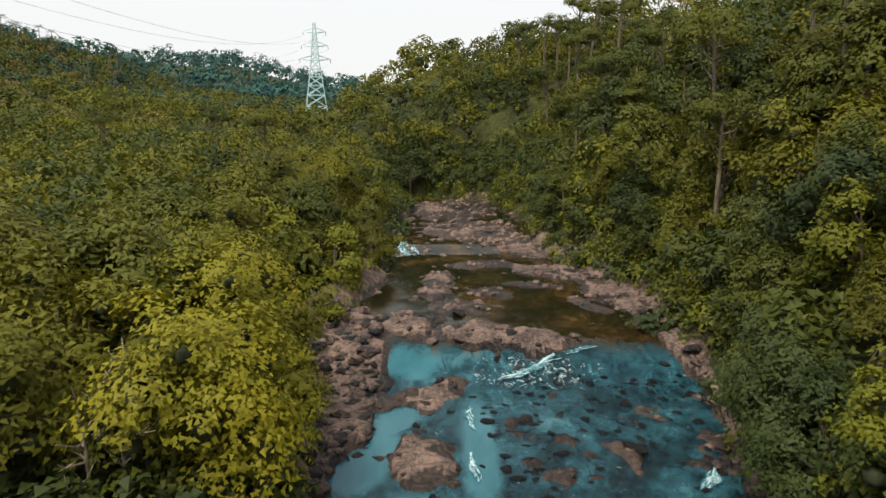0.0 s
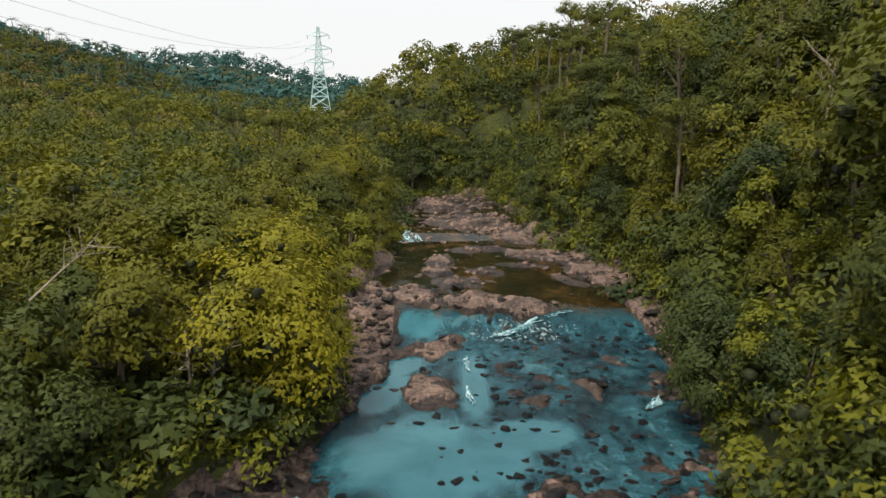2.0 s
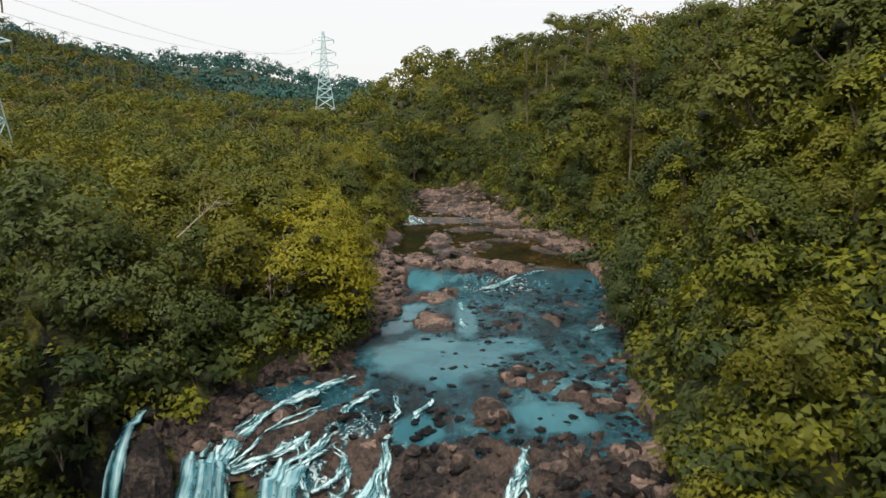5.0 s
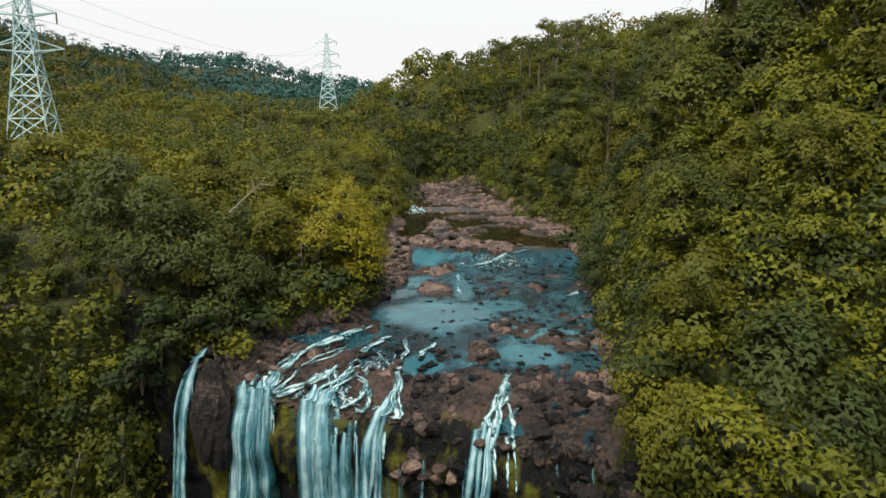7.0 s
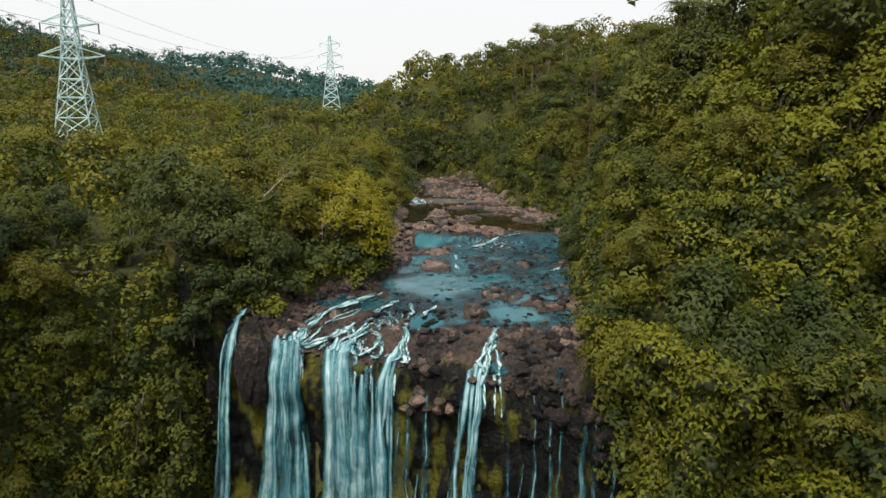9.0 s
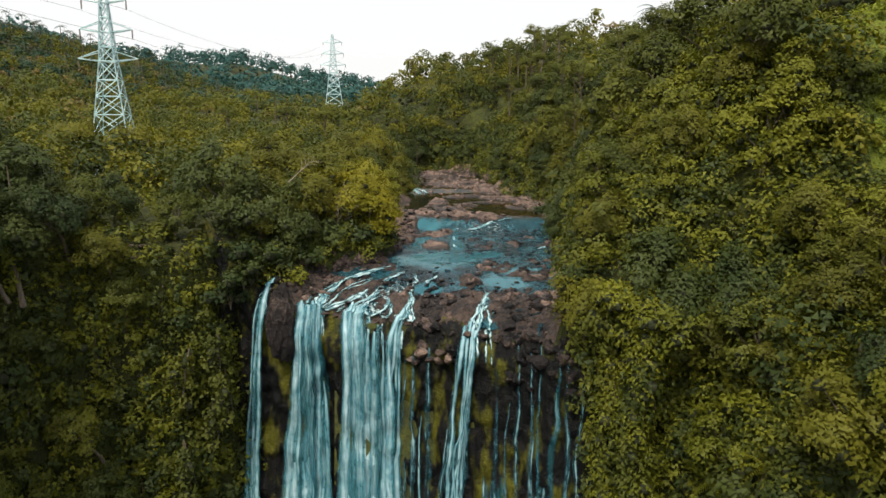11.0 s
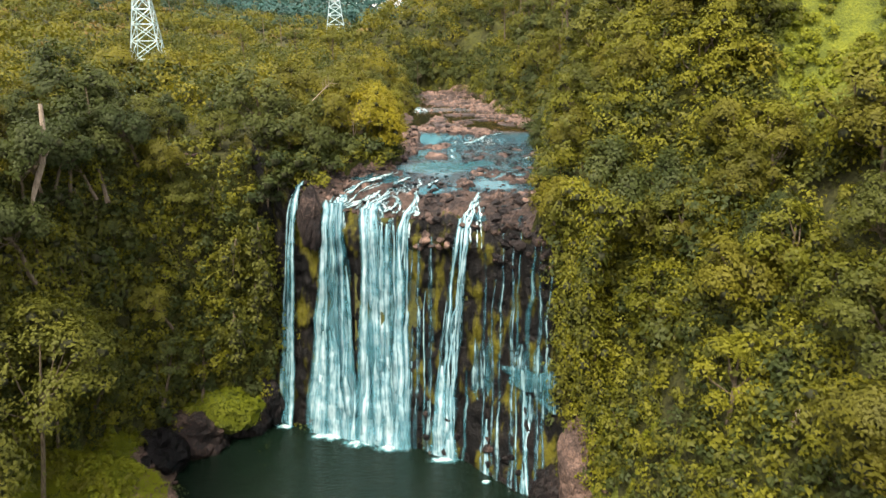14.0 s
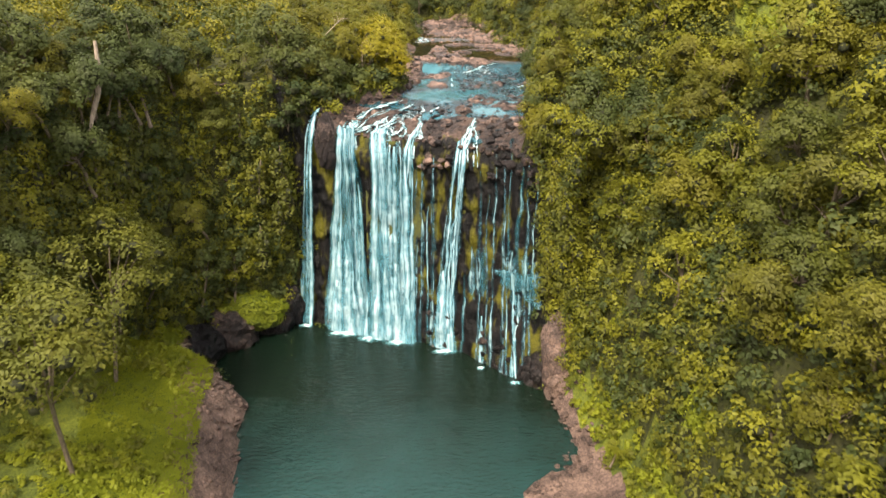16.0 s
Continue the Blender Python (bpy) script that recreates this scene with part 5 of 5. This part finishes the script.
# far woods: crowns too many to count
def woods(name, label, material, count, where, per, size, rad, seed):
    rg = np.random.default_rng(seed)
    pieces, cores = [], []
    pts = where(rg, count)
    zz = ground_height(pts[:, 0], pts[:, 1])
    for (x, y), z in zip(pts, zz):
        rr = rad * rg.uniform(0.65, 1.3)
        hgt = rr * rg.uniform(1.0, 1.9)
        m = max(4, per // 26)
        dc = rg.normal(0, 1, (m, 3))
        dc[:, 2] = np.abs(dc[:, 2]) - 0.3
        dc /= np.linalg.norm(dc, axis=1)[:, None]
        hub = np.array([x, y, z + hgt * 0.7]) + dc * rr * rg.uniform(0.4, 0.75, (m, 1)) * np.array([1, 1, 0.9])
        n = m * (per // m)
        d = rg.normal(0, 1, (n, 3))
        d[:, 2] = np.where(d[:, 2] < -0.4, -d[:, 2], d[:, 2])
        d /= np.linalg.norm(d, axis=1)[:, None]
        c = np.repeat(hub, per // m, 0) + d * rr * np.repeat(rg.uniform(0.32, 0.52, (m, 1)), per // m, 0)
        pieces.append(leaf_cards(c, d, np.full(n, size), rg, 0.2, 0.75))
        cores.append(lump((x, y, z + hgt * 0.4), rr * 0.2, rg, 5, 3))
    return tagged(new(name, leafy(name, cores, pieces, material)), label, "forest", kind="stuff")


def spread(x0, x1, y0, y1, reject):
    def where(rg, n):
        out = np.zeros((0, 2))
        while len(out) < n:
            p = np.stack([rg.uniform(x0, x1, n * 2), rg.uniform(y0, y1, n * 2)], 1)
            out = np.concatenate([out, p[~reject(p[:, 0], p[:, 1])]])
        return out[:n]
    return where


def plateau(x, y):
    """No wood on the river, in the gorge, where single trees stand, round the pylon, or out of sight."""
    near = np.zeros(len(x), bool)
    for nx, ny in NEAR_TREES:
        near |= (x - nx) ** 2 + (y - ny) ** 2 < 3.6 ** 2
    open_ = (x > bank_left(y) - 2) & (x < bank_right(y) + 2) & (y < 150)
    gorge = (y < 18) & (x > wall_left(y) - 4) & (x < slope_right(y) + 12)
    clearing = (x > 36) & (x < 72) & (y > -18) & (y < 12)
    return near | open_ | gorge | clearing | (np.abs(x) > 75 + np.maximum(y, 0) * 0.72) | (y < 20) & (np.abs(x) > 62) | (y < -45) & (x < 0) | ((np.abs(x + 58) < 5) & (np.abs(y - 60) < 6))


for nm, lb, mt, ct, sd in (("woodland", "olive tropical woodland covering the plateau", LEAF_OLIVE, 480, 51), ("woodland", "green tropical woodland covering the slopes", LEAF_GREEN, 420, 52), ("woodland", "dark tropical woodland covering the slopes", LEAF_DEEP, 260, 53)):
    woods(nm, lb, mt, ct, spread(-95, 75, -85, 190, plateau), 230, 0.6, 4.0, sd)
far_part = lambda x, y: plateau(x, y) | ((x > -95) & (x < 75) & (y < 190))
for nm, lb, mt, ct, sd in (("woodland", "olive woodland in the middle distance", LEAF_OLIVE, 1100, 55), ("woodland", "green woodland in the middle distance", LEAF_GREEN, 800, 56), ("woodland", "dark woodland in the middle distance", LEAF_DEEP, 500, 57), ("woodland", "dry pale trees scattered through woodland", LEAF_DRY, 160, 58)):
    woods(nm, lb, mt, ct, spread(-330, 180, -20, 450, far_part), 104, 1.05, 4.6, sd)
woods("woodland", "hillside woodland with blue-green haze painted into its leaves", LEAF_HILL_HAZE, 1000, spread(-340, 60, 285, 470, far_part), 90, 1.2, 4.8, 59)
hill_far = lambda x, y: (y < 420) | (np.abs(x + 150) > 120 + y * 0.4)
woods("far_woodland", "distant wooded hills with blue-green haze painted into the leaves", LEAF_FAR_HAZE, 1900, spread(-560, 420, 430, 1000, hill_far), 56, 2.8, 8.5, 54)
for k in range(46):                      # palms along the skylines
    x, y = r.uniform(-265, -140), r.uniform(372, 408) if k % 3 else r.uniform(300, 370)
    plant("palm", x, y, gz_at(x, y) + 5, r.uniform(0.9, 1.4), r.uniform(0, 360))
for x, y in ((-62, 205), (-58, 214), (-72, 220), (-50, 222), (22, 158), (26, 150), (31, 118), (40, 70), (46, 62)):
    plant("palm", x, y, gz_at(x, y) + 2, r.uniform(0.9, 1.3), r.uniform(0, 360))


# ---- transmission towers ----
def bar(a, b, w):
    """A steel angle from a to b."""
    a, b = Vector(a), Vector(b)
    t = (b - a).normalized()
    s = t.cross(Vector((0.31, 0.2, 0.93))).normalized() * w / 2
    q = t.cross(s).normalized() * w / 2
    v = [p + k for p in (a, b) for k in (s + q, s - q, -s - q, -s + q)]
    return np.array([tuple(k) for k in v]), np.array([(0, 1, 5, 4), (1, 2, 6, 5), (2, 3, 7, 6), (3, 0, 4, 7), (0, 3, 2, 1), (4, 5, 6, 7)])


def lattice_tower(x, y, z, h, base, turn, label, w=0.16):
    root = tagged(new("transmission_tower"), label, "power pylon", "pylons")
    root.matrix_basis = pose(x, y, z, 0, 0, turn)
    half = lambda t: base / 2 * (1 - t / 0.62 * 0.68) if t < 0.62 else base / 2 * 0.32 * (1 - (t - 0.62) / 0.38 * 0.72)
    corner = lambda t, sx, sy: (sx * half(t), sy * half(t), h * t)
    knots = [0, 0.14, 0.26, 0.36, 0.45, 0.53, 0.62, 0.69, 0.76, 0.83, 0.9, 1.0]
    for sx, sy in ((-1, -1), (1, -1), (1, 1), (-1, 1)):
        part("leg", mesh_of("leg", *tube([corner(a, sx, sy) for a in knots], [w * 0.75] * len(knots), 4), STEEL), root)
    ring = [(-1, -1), (1, -1), (1, 1), (-1, 1), (-1, -1)]
    for (ax, ay), (bx_, by_) in zip(ring, ring[1:]):
        for a, b in zip(knots, knots[1:]):
            for p, q in ((corner(a, ax, ay), corner(b, bx_, by_)), (corner(a, bx_, by_), corner(b, ax, ay)), (corner(b, ax, ay), corner(b, bx_, by_))):
                part("brace", mesh_of("brace", *bar(p, q, w * 0.8), STEEL), root)
    for t, reach in ((0.62, 3.8), (0.76, 3.3), (0.9, 2.8)):
        for sg in (-1, 1):
            tip = (sg * reach * base / 6, 0, h * t + 0.5)
            pieces = [bar(corner(t, sg, sy), tip, w) for sy in (-1, 1)] + [bar(corner(t + 0.05, sg, sy), tip, w * 0.8) for sy in (-1, 1)]
            mid_a = [tuple((np.array(corner(t, sg, sy)) + np.array(tip)) / 2) for sy in (-1, 1)]
            pieces.append(bar(mid_a[0], mid_a[1], w * 0.7))
            arm = part("crossarm", mesh_of("crossarm", *join(pieces), STEEL), root)
            ins = tube([tip, (tip[0], 0, tip[2] - 1.6)], [0.12, 0.12], 6)
            part("insulator", mesh_of("insulator", *ins, BARK), arm)
    return root


lattice_tower(-58.0, 60.0, 48.0, 35.0, 7.8, 8, "pale steel lattice pylon standing among trees", 0.17)
lattice_tower(-54.0, 307.0, 62.0, 40.0, 10.0, 8, "distant pale steel lattice pylon above woodland", 0.24)


def cable(a, b, sag, label, rad=0.025):
    pts = [Vector(a).lerp(Vector(b), t) - Vector((0, 0, sag * 4 * t * (1 - t))) for t in np.linspace(0, 1, 25)]
    tagged(new("power_line", mesh_of("power_line", *tube([tuple(p) for p in pts], [rad] * 25, 4), BARK)), label, "cable", "power lines")


for sg in (-1, 1):
    for t, reach in ((0.62, 3.8), (0.76, 3.3), (0.9, 2.8)):
        a = (-58 + sg * reach * 1.43, 60, 48 + 35 * t - 1.2)
        b = (-54 + sg * reach * 1.75, 307, 62 + 40 * t - 1.2)
        cable(a, b, 7, "thin sagging power line between pylons")
        cable(a, (-120 + sg * 5, -190, 85 + 30 * t), 6, "thin sagging power line from pylon")

# ---- rocks ----
def rock_mesh(seed, material):
    rg = np.random.default_rng(seed)
    bm = bmesh.new()
    bmesh.ops.create_icosphere(bm, subdivisions=2, radius=1.0)
    off = rg.uniform(0, 50, 3)
    cuts = [(Vector(rg.normal(0, 1, 3)).normalized(), rg.uniform(0.42, 0.8)) for _ in range(11)]
    for v in bm.verts:
        p = v.co.copy()
        for nrm, dd in cuts:
            k = p.dot(nrm)
            if k > dd:
                p -= nrm * (k - dd) * 0.85
        v.co = p * (1 + 0.14 * noise.noise(p * 2 + Vector(off)))
        v.co.z *= 0.72
    me = bpy.data.meshes.new("rock")
    bm.to_mesh(me)
    bm.free()
    me.materials.append(material)
    return me


TAN_ROCKS = [rock_mesh(60 + i, ROCK_TAN) for i in range(4)]
DARK_ROCKS = [rock_mesh(70 + i, ROCK_DARK) for i in range(5)]
SHORE_ROCKS = [rock_mesh(80 + i, ROCK_SHORE) for i in range(3)]


def rock(parent, me, x, y, z, s, flat=1.0):
    ob = part("rock", me, parent)
    ob.matrix_basis = pose(x, y, z, r.gauss(0, 12), r.gauss(0, 12), r.uniform(0, 360)) @ Matrix.Diagonal((s * r.uniform(0.8, 1.3), s * r.uniform(0.8, 1.2), s * flat * r.uniform(0.7, 1.1), 1))


def bed_at(x, y):
    return float(bed_height(np.array([x]), np.array([y]))[0])


cliff_ob = bpy.data.objects["cliff"]
for k in range(290):                      # rounded boulders over the lip
    x = r.uniform(-4.2, 13.5) if r.random() < 0.86 else r.uniform(-21, -19)
    if 1.6 < x < 5.4:
        continue
    if r.random() < 0.6:
        u = r.uniform(0.0, 9)
        y = float(lip_y(x)) + u
        rock(cliff_ob, r.choice(DARK_ROCKS + TAN_ROCKS), x, y, bed_at(x, max(y, float(lip_y(x)))) - 0.15, r.uniform(0.35, 1.0))
    else:
        v = r.uniform(0.01, 0.15) if r.random() < 0.75 else r.uniform(0.8, 0.98)
        _, y, z = (float(a[0]) for a in cliff_point(np.array([x]), np.array([v])))
        rock(cliff_ob, r.choice(DARK_ROCKS if v > 0.5 else DARK_ROCKS + TAN_ROCKS[:2]), x, y, z, r.uniform(0.5, 1.15), 1.3)
placed = 0
while placed < 290:                       # stones on the bed
    y = r.uniform(3, 62)
    x = r.uniform(float(bank_left(y)) - 1, float(bank_right(y)) + 0.5)
    if y < float(lip_y(x)) + 1:
        continue
    h = bed_at(x, y) - float(water_level(np.array([x]), np.array([y]))[0])
    if h < -0.45 or (h < -0.2 and r.random() < 0.7):
        continue
    rock(riverbed, r.choice(TAN_ROCKS if h > 0.1 and y > 18 and r.random() < 0.65 else DARK_ROCKS), x, y, bed_at(x, y) - 0.02, r.choice((0.2, 0.3, 0.4, 0.55, 0.8)), 0.7)
    placed += 1


def loose_stones(name, label, mes, count, spot, seed):
    rq = random.Random(seed)
    pieces = []
    base = []
    for me in mes:
        v = np.array([tuple(p.co) for p in me.vertices])
        base.append((v, np.array([tuple(p.vertices) for p in me.polygons])))
    for k in range(count):
        x, y, z, s = spot(rq)
        v, f = base[rq.randrange(len(base))]
        a = rq.uniform(0, 6.28)
        c, sn = math.cos(a), math.sin(a)
        w = v * np.array([s, s * rq.uniform(0.7, 1.2), s * rq.uniform(0.5, 0.9)])
        pieces.append((np.stack([w[:, 0] * c - w[:, 1] * sn + x, w[:, 0] * sn + w[:, 1] * c + y, w[:, 2] + z], 1), f))
    tagged(new(name, mesh_of(name, *join(pieces), mes[0].materials[0], True)), label, "stones", kind="stuff")


def spot_up(rq):
    y = rq.uniform(54, 150)
    x = rq.uniform(float(bank_left(y)), float(bank_right(y)))
    return x, y, bed_at(x, y), rq.uniform(0.2, 0.7)


def spot_bank(rq):
    y = rq.uniform(16, 62)
    x = float(bank_left(y)) + rq.uniform(-1.5, 4.5)
    return x, y, bed_at(x, y) - 0.05, rq.uniform(0.2, 0.8)


def spot_shore(rq):
    y = rq.uniform(-34, 13)
    if rq.random() < 0.5:
        x = float(shore_left(y)) - rq.uniform(-0.4, 5)
    else:
        x = float(shore_right(y)) + rq.uniform(-0.4, 4.5)
    return x, y, gz_at(x, y), rq.uniform(0.15, 0.75)


def spot_riffle(rq):
    while True:
        y, x = rq.uniform(12, 51), rq.uniform(-8, 18)
        if x < float(bank_right(y)) and x > float(bank_left(y)) and (x > 3 or y < 22 or rq.random() < 0.25):
            break
    return x, y, float(water_level(np.array([x]), np.array([y]))[0]) - rq.uniform(0.02, 0.2), rq.uniform(0.15, 0.6)


loose_stones("river_stones", "dark wet stones breaking the shallow water", DARK_ROCKS, 650, spot_riffle, 90)
loose_stones("bank_stones", "dark broken rock along the river bank", DARK_ROCKS, 330, spot_bank, 93)
loose_stones("bank_stones", "tan broken rock along the river bank", TAN_ROCKS, 330, spot_bank, 94)
loose_stones("stones", "tan and grey stones on river flats", TAN_ROCKS, 700, spot_up, 91)
loose_stones("shore_stones", "pale broken stones along plunge pool", SHORE_ROCKS, 600, spot_shore, 92)


# grass tufts on the bench
def tufts(count, seed):
    rg = np.random.default_rng(seed)
    y = rg.uniform(-66, 10, count)
    x = shore_left(y) - rg.uniform(4.6, 17, count)
    ok = x > wall_left(y) - 0.5
    x, y = x[ok], y[ok]
    z = ground_height(x, y)
    c = np.stack([x, y, z], 1)
    c, o = fan(c, np.tile(np.array([[0, 0, 1.2]]), (len(c), 1)), rg, 5, 0.22)
    v, f, soft = leaf_cards(c, o, np.full(len(c), 0.7), rg, -0.3, 0.22)
    tagged(new("grass", mesh_of("grass", v, f, LEAF_GRASS, normals=soft)), "lush yellow-green grass on the bench", "grass", kind="stuff")


tufts(15000, 95)


# grassy ledge and bare rock at the back of the plunge pool
def mound(name, label, x, y, z, size, material, seed):
    bm = bmesh.new()
    bmesh.ops.create_icosphere(bm, subdivisions=4, radius=1.0)
    off = Vector((seed * 3.1, seed * 1.7, 0))
    for v in bm.verts:
        k = 1 + 0.3 * noise.noise(v.co * 1.6 + off) + 0.14 * noise.noise(v.co * 5 + off)
        v.co = Vector((v.co.x * size[0], v.co.y * size[1], v.co.z * size[2])) * k
    me = bpy.data.meshes.new(name)
    bm.to_mesh(me)
    bm.free()
    me.materials.append(material)
    ob = tagged(new(name, me), label, "ground", kind="structure")
    ob.location = (x, y, z)


mound("grassy_ledge", "bright grassy ledge beside the falls", -34.5, 9.5, 7.0, (6.2, 3.2, 3.6), GRASS_MAT, 1)
ledge = bpy.data.objects["grassy_ledge"]
rg = np.random.default_rng(96)
lp = np.array([tuple(v.co) for v in ledge.data.vertices])
ln = np.array([tuple(v.normal) for v in ledge.data.vertices])
up_side = (ln[:, 2] > -0.2)
lp, ln = lp[up_side], ln[up_side]
idx = rg.integers(0, len(lp), 5200)
blade_at = lp[idx] + rg.normal(0, 0.2, (5200, 3)) + ln[idx] * 0.1
v, f, soft = leaf_cards(blade_at, ln[idx] * 0.6 + np.array([0, 0, 0.7]), np.full(5200, 0.6), rg, -0.2, 0.35)
tagged(new("grass", mesh_of("grass", v + np.array(ledge.location), f, LEAF_GRASS, normals=soft)), "bright grass hanging over the ledge", "grass", kind="stuff")
for k, (x, y, z, s) in enumerate([(-41.0, 2.0, 4.2, (4.4, 4.6, 4.2)), (-37.6, 6.6, 4.4, (4.6, 3.0, 4.4)), (-43.0, -4.5, 4.0, (3.6, 4.4, 3.6)), (-36.5, 8.5, 3.2, (4.2, 2.6, 3.4)), (-31.0, 11.8, 4.0, (3.6, 2.4, 4.2)), (-39.5, 3.5, 3.5, (2.6, 3.4, 3.2)), (-27.6, 14.2, 5.5, (2.0, 1.6, 4.5))]):
    mound("rock_bank", "dark brown rock bank at the pool's edge", x, y, z, s, ROCK_DARK, 2 + k)
for k, (x, y, z, s) in enumerate([(14.5, -6.5, 4.0, (2.6, 2.2, 3.4)), (12.5, -4.6, 3.4, (1.8, 1.6, 2.6)), (16.8, -10.0, 4.5, (2.2, 2.8, 2.8)), (8.6, -1.6, 2.8, (1.6, 1.2, 1.8))]):
    mound("rock_bank", "brown rock at the foot of the falls", x, y, z, s, ROCK_SHORE if k == 2 else ROCK_DARK, 9 + k)
mound("rock_bluff", "brown bare rock beside the thin falls", 16.6, -8.4, 9.0, (2.6, 2.6, 7.0), ROCK_TAN, 16)
mound("rock_bluff", "tan rock bluff beside the main fall", -19.4, 13.2, 35.5, (1.7, 1.3, 4.6), ROCK_TAN, 15)
